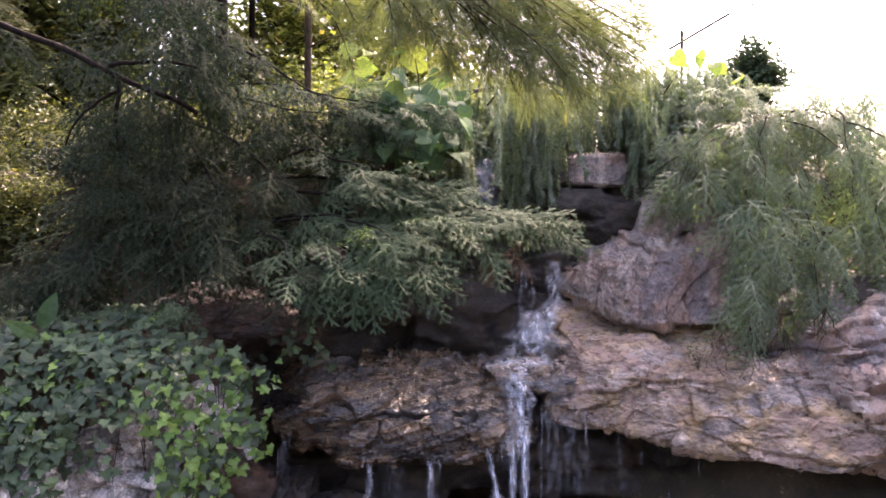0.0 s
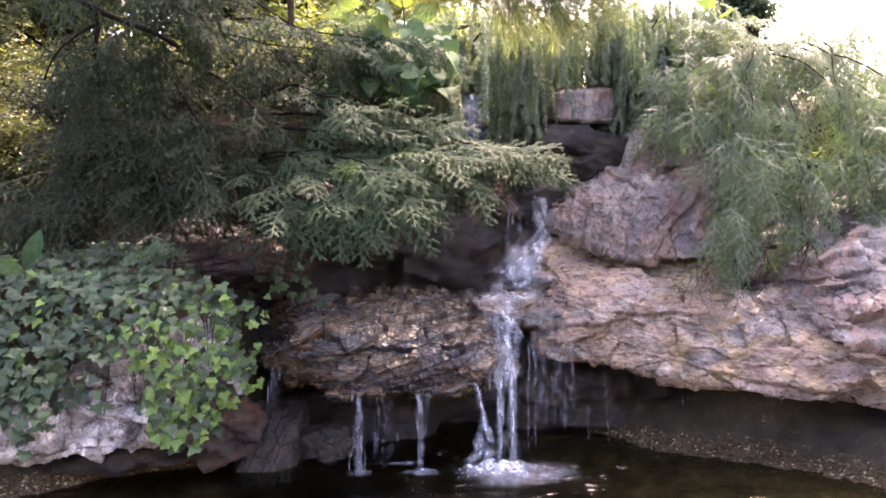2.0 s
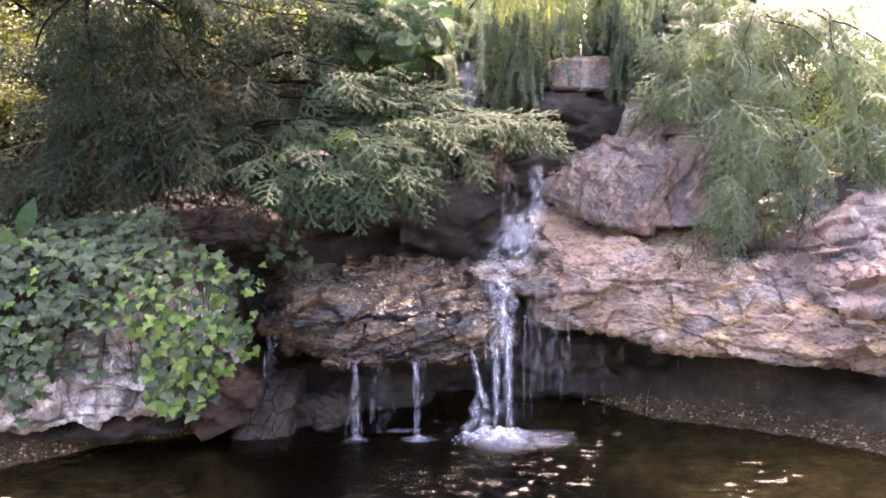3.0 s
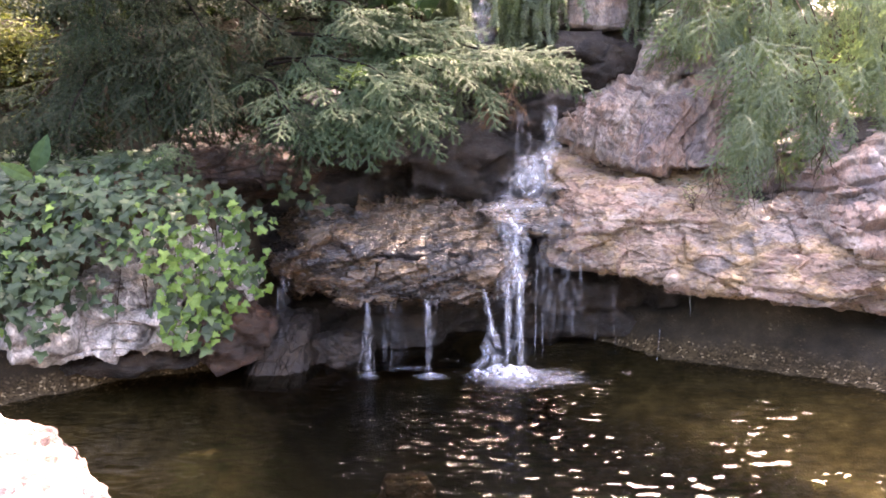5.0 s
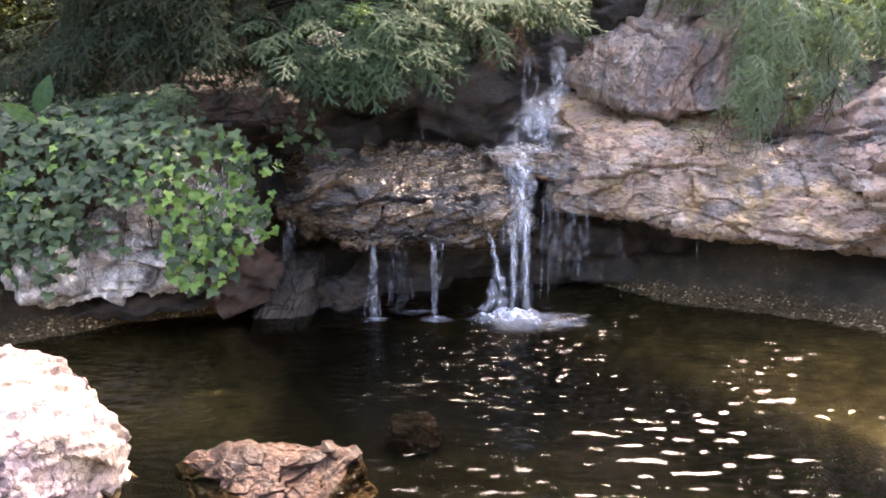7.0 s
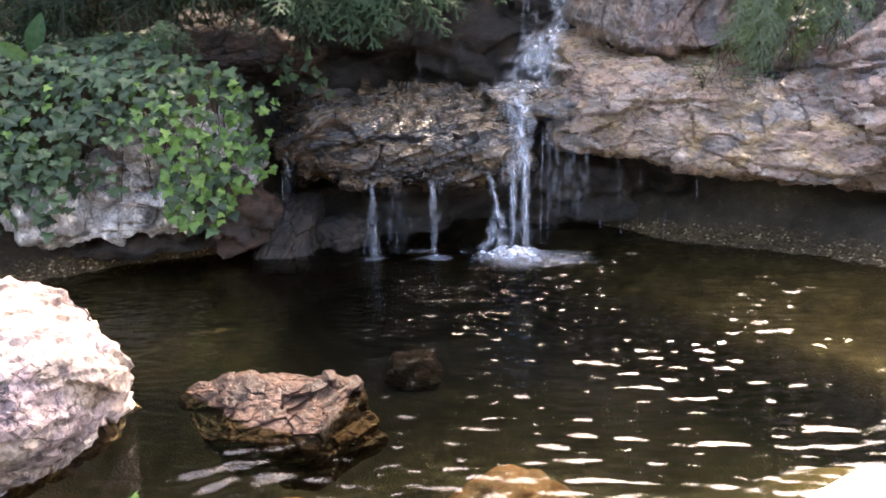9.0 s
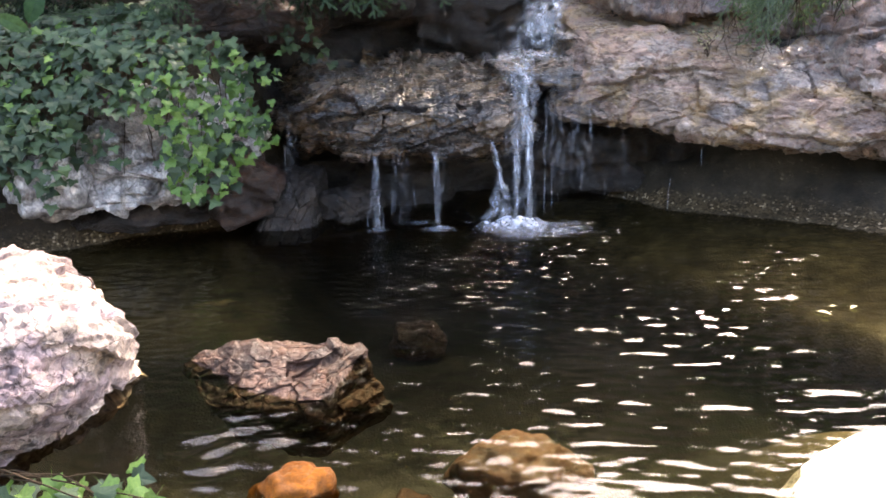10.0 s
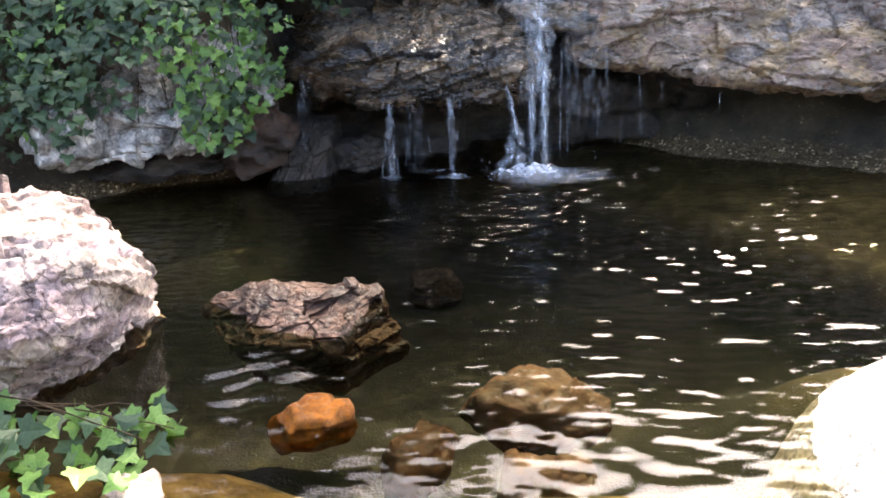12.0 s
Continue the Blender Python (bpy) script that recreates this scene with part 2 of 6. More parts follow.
def fall_material(name, cover, most, streak, scale=60, swirl=0.3):
    """Falling water: clear, with soft white streaks where it is full of air, thinning where the body of water thins."""
    mat, nt, bsdf = material(name)
    bsdf.inputs["Base Color"].default_value = (0.6, 0.64, 0.72, 1)
    bsdf.inputs["Roughness"].default_value = 0.2
    clear = nt.nodes.new("ShaderNodeBsdfTransparent")
    n = noise_of(nt, coords(nt, (1, 1, streak)), scale, 5, 0.65, swirl)
    fac = ramp(nt, n, [(0.52 - cover * 0.4, (0, 0, 0)), (0.92 - cover * 0.4, (most, most, most))])
    body = nt.nodes.new("ShaderNodeAttribute")
    body.attribute_name = "body"
    fac = mix(nt, (0, 0, 0), fac, body.outputs["Fac"])
    ms = nt.nodes.new("ShaderNodeMixShader")
    nt.links.new(fac, ms.inputs[0])
    nt.links.new(clear.outputs[0], ms.inputs[1])
    nt.links.new(bsdf.outputs[0], ms.inputs[2])
    nt.links.new(ms.outputs[0], nt.nodes["Material Output"].inputs["Surface"])
    return mat


SOIL = ground_material()
WATER = water_material()
FALL = fall_material("falling_water", 0.5, 0.42, 0.12)
JET = fall_material("falling_jet", 0.55, 0.7, 0.1, 50)
VEIL = fall_material("water_veil", 0.15, 0.22, 0.12, 45)
FROTH = fall_material("frothing_water", 0.38, 0.75, 0.3, 34, 0.8)
FOAM = fall_material("white_foam", 0.75, 0.92, 1.0, 30)
# Lit and shaded copies of one needle: tips brightened, the SHADE pair darkened.
HEMLOCK = leaf_material("hemlock_needles", (0.03, 0.058, 0.036), (0.072, 0.118, 0.064), 0.3, 0.65, (0.14, 0.2, 0.09), 0.12)
HEMLOCK_TIP = leaf_material("lit_hemlock_tip_needles", (0.055, 0.095, 0.052), (0.12, 0.18, 0.088), 0.4, 0.65, (0.17, 0.25, 0.1), 0.12)
SHADE = leaf_material("shaded_hemlock_needles", (0.011, 0.02, 0.014), (0.03, 0.046, 0.03), 0.3, 0.8, (0.06, 0.07, 0.03), 0.05)
SHADE_TIP = leaf_material("shaded_outer_foliage", (0.034, 0.057, 0.037), (0.085, 0.12, 0.072), 0.35, 0.8, (0.12, 0.16, 0.09), 0.06)
# Paled past the needles' own green for glare; the tip copy is backlit.
WEEPING = leaf_material("weeping_hemlock_needles", (0.105, 0.155, 0.115), (0.21, 0.275, 0.2), 0.55, 0.45, (0.3, 0.36, 0.18))
WEEPING_TIP = leaf_material("lit_weeping_tip_needles", (0.18, 0.235, 0.16), (0.32, 0.38, 0.26), 0.58, 0.45, (0.36, 0.42, 0.24))
# Spruce needles are lightened too, in place of the hazy glare.
SPRUCE = leaf_material("blue_spruce_needles", (0.14, 0.185, 0.15), (0.25, 0.31, 0.24), 0.42, 0.5)
PINE = leaf_material("pine_needles", (0.13, 0.155, 0.09), (0.25, 0.275, 0.16), 0.5, 0.45, (0.36, 0.3, 0.16))
# Near-black leaf colour, so that gaps under the boughs read as deep shade.
UNDER = leaf_material("shaded_understorey_leaf", (0.012, 0.022, 0.01), (0.035, 0.05, 0.02), 0.25, 0.6, (0.09, 0.09, 0.035))
DEAD = leaf_material("dead_brown_needles", (0.08, 0.045, 0.03), (0.2, 0.11, 0.07), 0.2, 0.8, (0.3, 0.24, 0.2))
IVY = leaf_material("ivy_leaf", (0.026, 0.046, 0.028), (0.088, 0.14, 0.07), 0.22, 0.42, shine=0.22)
IVY_YOUNG = leaf_material("young_ivy_leaf", (0.1, 0.19, 0.055), (0.21, 0.34, 0.1), 0.4, 0.38)
BROAD = leaf_material("broad_leaf", (0.04, 0.085, 0.05), (0.09, 0.155, 0.075), 0.3, 0.65, (0.3, 0.34, 0.08), 0.08)
VINE = leaf_material("yellow_vine_leaf", (0.2, 0.28, 0.09), (0.33, 0.4, 0.13), 0.5, 0.5, (0.42, 0.42, 0.1), 0.15)
PALE_LEAF = leaf_material("dry_pale_leaf", (0.35, 0.31, 0.2), (0.55, 0.5, 0.35), 0.3, 0.6)
# The yellow fleck colour stands in for leaves caught by the sun.
SHRUB = leaf_material("shrub_leaf", (0.06, 0.07, 0.025), (0.19, 0.2, 0.07), 0.45, 0.4, (0.42, 0.33, 0.13))
# Raised well above leaf green to carry the sunlight on the foliage behind.
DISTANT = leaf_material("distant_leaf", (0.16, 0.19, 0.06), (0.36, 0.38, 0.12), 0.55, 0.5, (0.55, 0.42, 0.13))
BARK = bark_material("dark_bark", (0.004, 0.003, 0.0025), (0.022, 0.016, 0.012))
TWIG = bark_material("brown_twig", (0.02, 0.014, 0.009), (0.075, 0.052, 0.032))


# ---- building helpers ----
def mesh_object(name, verts, faces, mats, parent=None, label="", smooth=True, index=None):
    me = bpy.data.meshes.new(name)
    me.from_pydata([tuple(v) for v in verts], [], [tuple(f) for f in faces])
    for m in mats if isinstance(mats, (list, tuple)) else [mats]:
        me.materials.append(m)
    if index is not None:
        me.polygons.foreach_set("material_index", index)
    me.polygons.foreach_set("use_smooth", [smooth] * len(me.polygons))
    me.update()
    ob = new(name, me)
    if parent:
        ob.parent = parent
    if label:
        ob["label"] = label
    return ob


def part(name, bm, mat, parent, label=""):
    me = bpy.data.meshes.new(name)
    bm.to_mesh(me)
    bm.free()
    me.materials.append(mat)
    me.polygons.foreach_set("use_smooth", [True] * len(me.polygons))
    ob = new(name, me)
    ob.parent = parent
    if label:
        ob["label"] = label
    return ob


def shared(name, ob, m, parent):
    """Another object on the mesh of ob, posed by m under parent."""
    o = new(name, ob.data if hasattr(ob, "data") else ob)
    o.parent = parent
    o.matrix_basis = m
    return o


def smooth(a, b, x):
    t = min(1.0, max(0.0, (x - a) / (b - a)))
    return t * t * (3 - 2 * t)


def fbm(p, octaves=5):
    return noise.fractal(p, 1.0, 2.0, octaves, noise_basis="PERLIN_ORIGINAL")


def cell_random(c, k):
    return noise.cell(Vector((c.x * 13.7 + k * 5.1, c.y * 9.3 + k, c.z * 11.9 - k * 3.7)))


def facets(w, size, tall=1.0, slope=0.55, joint=0.13):
    """How far the broken surface stands out at w: each block of about this size has its own height and tilt."""
    p = Vector((w.x, w.y, w.z * tall)) / size
    dist, pts = noise.voronoi(p)
    c = pts[0]
    d = p - c
    tilt = d.x * cell_random(c, 1) + d.y * cell_random(c, 2) + d.z * cell_random(c, 3)
    groove = max(0.0, 1 - (dist[1] - dist[0]) * 14)
    return size * (0.4 * cell_random(c, 4) + slope * tilt - joint * groove)


def rock(name, at, half, mat, seed, turn=(0, 0, 0), boxy=0.5, cuts=(), chips=9, rough=0.05, blocks=0.5, cell=0.22, detail=5, label="", category="rock", group="", grain=0.012):
    """One stone: a squarish lump, planes struck off it, broken into tilted blocks along its cracks, with worn fine relief."""
    rnd = random.Random(seed)
    bm = bmesh.new()
    bmesh.ops.create_icosphere(bm, subdivisions=detail, radius=1.0)
    planes = [(Vector(n).normalized(), d) for n, d in cuts]
    for _ in range(chips):
        n = Vector((rnd.uniform(-1, 1), rnd.uniform(-1, 1), rnd.uniform(-0.8, 1))).normalized()
        planes.append((n, rnd.uniform(0.8, 1.02)))
    big = max(half)
    off = Vector((rnd.uniform(-50, 50), rnd.uniform(-50, 50), rnd.uniform(-50, 50)))
    hx, hy, hz = half
    for v in bm.verts:
        p = v.co.lerp(v.co / max(abs(c) for c in v.co), 1 - boxy)
        p = p * (1.0 / max(1.0, p.length * 0.8))
        for n, d in planes:
            over = p.dot(n) - d
            if over > 0:
                p -= n * over * 0.95
        q = Vector((p.x * hx, p.y * hy, p.z * hz))
        out = Vector((p.x / hx, p.y / hy, p.z / hz)).normalized()
        w = q + off
        lift = big * rough * 1.4 * fbm(w * (1.6 / big), 3)
        if blocks:
            w2 = w + Vector(noise.noise_vector(w * 7)) * 0.02
            lift += blocks * (facets(w2, cell, 1.6) * 0.62 + facets(w2 + Vector((9, 3, 5)), cell * 0.36, 1.6) * 0.4)
        lift += grain * fbm(w * 16, 5) + grain * 0.5 * noise.noise(w * 70)
        q += out * lift
        v.co = q
    me = bpy.data.meshes.new(name)
    bm.to_mesh(me)
    bm.free()
    me.materials.append(mat)
    me.polygons.foreach_set("use_smooth", [detail < 6] * len(me.polygons))
    ob = new(name, me)
    ob.matrix_basis = pose(*at, *turn)
    return tagged(ob, label, category, group)


def hewn(name, at, faces, mat, seed, bed=(0, 0, 0), cell=0.2, blocks=0.4, layer=0.05, step=0.012, rough=0.02, grain=0.006, detail=7, worn=0.012, stretch=None, joint=0.13, label="", category="rock", group=""):
    """A broken stone between planes (a place on each and the way it faces), split along its bedding into thin uneven layers and blocks."""
    rnd = random.Random(seed)
    mid = Vector(at)
    planes = [(Vector(n).normalized(), (Vector(p) - mid).dot(Vector(n).normalized())) for p, n in faces]
    size = Vector(stretch or (1, 1, 1))
    off = Vector((rnd.uniform(-50, 50), rnd.uniform(-50, 50), rnd.uniform(-50, 50)))
    turn = Euler([radians(a) for a in bed]).to_matrix()
    bm = bmesh.new()
    bmesh.ops.create_icosphere(bm, subdivisions=detail, radius=1.0)
    for v in bm.verts:
        d = v.co + Vector((-0.05, -0.46, 0.14))
        d = Vector((d.x * size.x, d.y * size.y, d.z * size.z)).normalized()
        reach = sorted((dist / max(0.02, d.dot(n)), k) for k, (n, dist) in enumerate(planes))
        r = reach[0][0]
        gap = reach[1][0] - r
        out = planes[reach[0][1]][0].copy()
        if gap < worn * 3:
            r -= worn * (1 - gap / (worn * 3)) ** 2
            out = (out + planes[reach[1][1]][0] * 0.5 * (1 - gap / (worn * 3))).normalized()
        q = d * r
        w = turn @ (q + off)
        w2 = w + Vector(noise.noise_vector(w * 4)) * 0.018
        lift = rough * fbm(w * 2.2, 3)
        lift += blocks * (facets(w2, cell, 2.2, 0.55, joint) * 0.6 + facets(w2 + Vector((9, 3, 5)), cell * 0.42, 1.9, 0.65, joint) * 0.42 + facets(w2 + Vector((2, 7, 1)), cell * 0.17, 1.6, 0.6, joint) * 0.25)
        s = w2.z / layer + 0.7 * noise.noise(w * 2.5)
        k = math.floor(s)
        part_of = s - k
        here, nxt = (noise.cell(Vector((3.1, math.floor(w2.x / (cell * 1.7) + 5 * noise.cell(Vector((kk * 1.0, 2, 2)))), kk * 1.0))) for kk in (k, k + 1))
        lift += step * (here + (nxt - here) * smooth(0.93, 1.0, part_of))
        lift += grain * fbm(w * 14, 4) + grain * 0.4 * noise.noise(w * 60)
        v.co = q + out * lift
    me = bpy.data.meshes.new(name)
    bm.to_mesh(me)
    bm.free()
    me.materials.append(mat)
    me.polygons.foreach_set("use_smooth", [True] * len(me.polygons))
    me.set_sharp_from_angle(angle=radians(24))
    ob = new(name, me)
    ob.matrix_basis = pose(*at)
    return tagged(ob, label, category, group)


# ---- ground, basin, rock wall, water ----
POOL = (0.08, 2.5, 2.28, 1.45, 1.55)   # centre, half width, half length before and behind


def pool_reach(x, y):
    """How far out of the pond's middle a place lies: 1 at the waterline."""
    half = POOL[4] + 0.5 * math.exp(-((x - 0.05) / 0.95) ** 6) if y > POOL[1] else POOL[3]
    return (abs((x - POOL[0]) / POOL[2]) ** 2.4 + abs((y - POOL[1]) / half) ** 2.4) ** (1 / 2.4)



def ground_height(x, y):
    r = pool_reach(x, y)
    lump = 0.05 * noise.noise(Vector((x * 1.3, y * 1.3, 3.1)))
    if r < 1:
        deep = 0.1 + 0.44 * smooth(1.36, 1.75, y)
        side = max(smooth(0.45, 1.2, x) * (1 - smooth(2.0, 2.6, y)), smooth(3.64, 3.84, x + 0.8 * y + 0.06 * noise.noise(Vector((x * 4, y * 4, 1))))) * (deep - 0.17)
        side = max(side, smooth(-0.35, -1.0, x) * smooth(2.5, 3.1, y) * (deep - 0.2))
        deep *= 1 - 0.65 * smooth(-0.25, -0.6, x) * (1 - smooth(1.45, 1.8, y))
        return -(deep - side) * smooth(0.0, 0.3, 1 - r) + lump * 0.6
    back = smooth(2.6, 3.4, y)
    rim = 0.2 * smooth(1.0, 1.14, r) * (0.55 + 0.45 * back)
    bank = 1.6 * smooth(4.5, 4.95, y) + 0.15 * smooth(5.0, 6.5, y) - 1.2 * smooth(9, 60, y)
    left = 0.78 * smooth(3.5, 3.85, y) * smooth(-0.85, -1.2, x) * (1 - smooth(4.5, 4.95, y))
    right = 0.75 * smooth(3.9, 4.3, y) * smooth(1.3, 1.9, x) * (1 - smooth(4.5, 4.95, y))
    return rim + bank + left + right + lump * smooth(1.0, 1.3, r) * 1.5


def build_ground():
    steps = [-400, -150, -60, -25, -12, -8, -6, -5] + [i * 0.08 for i in range(-56, 57)] + [5, 6, 8, 12, 25, 60, 150, 400]
    ys = [-400, -150, -60, -25, -10, -5, -2, -1] + [i * 0.07 for i in range(-6, 110)] + [8, 9, 11, 15, 25, 60, 150, 400]
    verts = [(x, y, ground_height(x, y)) for y in ys for x in steps]
    w = len(steps)
    faces = [(j * w + i, j * w + i + 1, (j + 1) * w + i + 1, (j + 1) * w + i) for j in range(len(ys) - 1) for i in range(w - 1)]
    ob = mesh_object("ground", verts, faces, SOIL)
    tagged(ob, "brown leaf-littered soil around a pebbled concrete pond basin", "ground", kind="structure")


def build_wall():
    """The stone face behind the falls, with its thickness."""
    nx, nz = 150, 90
    verts = []
    for back in (0, 1):
        for j in range(nz):
            for i in range(nx):
                x = -1.5 + 4.1 * i / (nx - 1)
                high = 1.42 + 0.28 * smooth(0.2, 0.6, x) - 0.5 * smooth(1.25, 1.6, x) + 0.1 * noise.noise(Vector((x * 3.3, 8, 1)))
                z = -0.15 + (high + 0.15) * j / (nz - 1)
                p = Vector((x, 0, z * 1.5))
                dist, pts = noise.voronoi(p * 2.6)
                y = 4.3 + 0.25 * max(0, z) + 0.16 * fbm(p * 1.3, 4) + 0.1 * noise.cell(pts[0] * 5.1) + 0.02 * fbm(p * 15, 4)
                y -= 0.45 * smooth(1.2, 2.4, x) + 0.3 * smooth(-0.9, -1.5, x)
                verts.append((x, y + 0.45 * back, z))
    n = nx * nz
    faces = []
    for j in range(nz - 1):
        for i in range(nx - 1):
            a = j * nx + i
            faces.append((a, a + 1, a + nx + 1, a + nx))
            faces.append((n + a, n + a + nx, n + a + nx + 1, n + a + 1))
    for i in range(nx - 1):
        a = (nz - 1) * nx + i
        faces += [(a, a + 1, n + a + 1, n + a), (i + 1, i, n + i, n + i + 1)]
    for j in range(nz - 1):
        a = j * nx
        faces += [(a + nx, a, n + a, n + a + nx), (a + nx - 1, a + 2 * nx - 1, n + a + 2 * nx - 1, n + a + nx - 1)]
    # The dark colour carries the shade of the hollow behind the falls.
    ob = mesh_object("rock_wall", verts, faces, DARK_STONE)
    tagged(ob, "wet rock face coloured dark for the shade behind the small waterfall", "rock wall", kind="structure")


SPLASH = Vector((0.32, 3.68, 0))


def build_water():
    """The pond's surface: short crossing wavelets that run from the splash, rougher near it, and a longer swell at the near shore."""
    xs = np.linspace(-2.4, 2.45, 280)
    ys = 1.0 + np.arange(560) * 0.00636
    gx, gy = np.meshgrid(xs, ys)
    rng = np.random.RandomState(77)

    def waves(count, short, long, spread):
        """Crossing waves between two lengths, with a mean slope of one."""
        h = np.zeros_like(gx)
        for _ in range(count):
            k = 2 * math.pi / rng.uniform(short, long)
            a = rng.normal(-math.pi / 2, spread)
            h += math.sqrt(2 / count) / k * np.sin(k * (gx * math.cos(a) + gy * math.sin(a)) + rng.uniform(0, 2 * math.pi))
        return h

    d = np.hypot(gx - SPLASH.x, gy - SPLASH.y)
    patchy = np.clip(0.85 + 0.28 * waves(18, 0.3, 1.1, 1.2) / 0.1, 0.55, 1.4)
    near = 1 / (1 + np.exp((gy - 1.62) / 0.05))
    left = 1 / (1 + np.exp((gx + 0.35) / 0.18))
    glitter = np.clip(0.032 + 0.095 * (gy - 1.6), 0.02, 0.16) * patchy * (1 - 0.45 * left)
    stir = 0.26 * np.exp(-(((gx + 0.56) / 0.14) ** 2 + ((gy - 1.76) / 0.17) ** 2) ** 2)
    z = glitter * waves(46, 0.035, 0.1, 0.48) + stir * waves(24, 0.06, 0.14, 0.5)
    z += (0.5 * np.exp(-d / 0.76) + 0.015) * waves(44, 0.022, 0.06, 0.45)
    z += 0.052 * near * np.clip(patchy, 0.5, 1.3) * waves(30, 0.06, 0.17, 0.7) + 0.02 * waves(16, 0.2, 0.6, 0.8)
    verts = np.stack([gx, gy, z], -1).reshape(-1, 3).tolist()
    w = len(xs)
    faces = [(j * w + i, j * w + i + 1, (j + 1) * w + i + 1, (j + 1) * w + i) for j in range(len(ys) - 1) for i in range(w - 1)]
    ob = mesh_object("pond_water", verts, faces, WATER)
    tagged(ob, "dark clear rippling pond water with bright reflections", "water", kind="structure")


build_ground()
build_wall()
build_water()

# ---- the stones of the falls ----
hewn("fall_boulder", (-0.25, 4.2, 0.56),
     [((-0.3, 4.1, 0.715), (0, -0.37, 0.93)), ((-0.3, 4.2, 0.745), (0, -0.08, 1)), ((-0.2, 3.9, 0.61), (0.05, -0.55, 0.83)), ((-0.1, 3.8, 0.42), (0, -0.98, 0.2)), ((-0.1, 3.82, 0.34), (0, -0.15, -0.99)),
      ((-0.68, 3.85, 0.44), (-0.55, -0.4, -0.73)), ((-0.78, 3.92, 0.52), (-0.9, -0.35, 0.25)), ((-0.66, 4.05, 0.70), (-0.6, -0.35, 0.72)), ((0.3, 4.0, 0.6), (0.9, -0.3, 0.3)),
      ((0.2, 3.85, 0.41), (0.5, -0.4, -0.75)), ((-0.45, 3.82, 0.5), (-0.35, -0.92, 0.1)), ((0, 4.65, 0.6), (0, 1, 0))],
     WET_BROWN, 11, (6, 14, 0), 0.22, 0.48, 0.045, 0.03, 0.02, 0.012, stretch=(1.2, 1, 0.8), label="wet dark brown boulder with water running over it")
hewn("shelf_boulder", (1.6, 4.15, 0.62),
     [((1.3, 3.9, 0.734), (-0.23, -0.85, 0.48)), ((1.95, 3.56, 0.5), (-0.06, -0.95, 0.3)), ((1.3, 3.93, 0.74), (0.02, -0.4, 0.92)), ((1.138, 3.78, 0.434), (-0.15, -0.05, -0.99)),
      ((0.83, 3.95, 0.5), (-0.55, -0.6, -0.55)), ((0.66, 4.2, 0.75), (-0.95, -0.2, 0.2)), ((0.9, 3.97, 0.65), (-0.5, -0.8, 0.3)), ((1.77, 3.58, 0.34), (0.1, -0.75, -0.65)),
      ((2.75, 4, 0.6), (1, 0, 0)), ((1.6, 4.75, 0.6), (0, 1, 0))],
     PINK_SHELF, 23, (4, -3, 0), 0.34, 0.36, 0.12, 0.026, 0.03, 0.015, joint=0.06, stretch=(1.7, 1, 0.8), label="broad pinkish brown overhanging rock shelf with cracks")
hewn("upper_boulder", (1.12, 4.55, 1.17),
     [((1.1, 4.285, 1.2), (-0.1, -0.95, 0.25)), ((0.95, 4.33, 1.2), (-0.45, -0.85, 0.2)), ((1.1, 4.4, 1.35), (-0.15, -0.4, 0.9)), ((0.7, 4.4, 1.16), (-0.9, -0.3, 0.3)), ((1.18, 4.2, 0.96), (0, -0.1, -0.99)),
      ((0.85, 4.36, 1.03), (-0.5, -0.3, -0.8)), ((0.86, 4.4, 1.3), (-0.5, -0.3, 0.8)), ((1.6, 4.3, 1.1), (0.85, -0.5, 0.1)), ((1.1, 4.95, 1.1), (0, 1, 0))],
     GREY_STONE, 37, (0, 68, 12), 0.32, 0.26, 0.12, 0.02, 0.03, 0.014, stretch=(1.2, 1, 0.7), joint=0.03, label="grey-purple fissured rock under the weeping hemlock")
hewn("ledge_stone", (-1.05, 4.22, 1.0),
     [((-1.05, 4.03, 1.0), (0.05, -0.95, 0.25)), ((-1.1, 4.05, 1.075), (0.15, -0.25, 0.95)), ((-1.05, 4.03, 0.925), (0, -0.3, -0.95)), ((-0.81, 4.08, 0.98), (0.8, -0.5, -0.2)), ((-1.38, 4.1, 1.0), (-1, 0, 0)), ((-1.05, 4.5, 1.0), (0, 1, 0))],
     RUST_STONE, 41, (5, 12, 0), 0.16, 0.35, 0.04, 0.012, 0.015, 0.007, 6, stretch=(1.3, 1, 0.6), label="flat rust-brown stone ledge under dark hemlock branches")
hewn("lichen_boulder", (-1.52, 3.74, 0.37),
     [((-1.5, 3.5, 0.35), (0, -0.95, 0.3)), ((-1.5, 3.6, 0.545), (0.05, -0.55, 0.83)), ((-1.4, 3.46, 0.205), (0.1, -0.1, -0.99)), ((-1.84, 3.6, 0.4), (-0.9, -0.3, 0.2)), ((-1.21, 3.53, 0.3), (0.85, -0.45, 0.1)), ((-1.76, 3.58, 0.47), (-0.5, -0.3, 0.8)), ((-1.3, 3.5, 0.23), (0.4, -0.6, -0.7)), ((-1.5, 4.05, 0.4), (0, 1, 0))],
     LICHEN_STONE, 53, (8, -6, 0), 0.24, 0.62, 0.08, 0.026, 0.02, 0.014, stretch=(1.2, 1, 0.8), label="pale lichen-covered rock half hidden by ivy")
rock("lichen_slab", (-1.8, 3.52, 0.34), (0.16, 0.2, 0.14), LICHEN_STONE, 55, (0, -6, 20), 0.45, rough=0.05, blocks=0.5, cell=0.16, label="pale low stone under ivy at the water edge", grain=0.014)
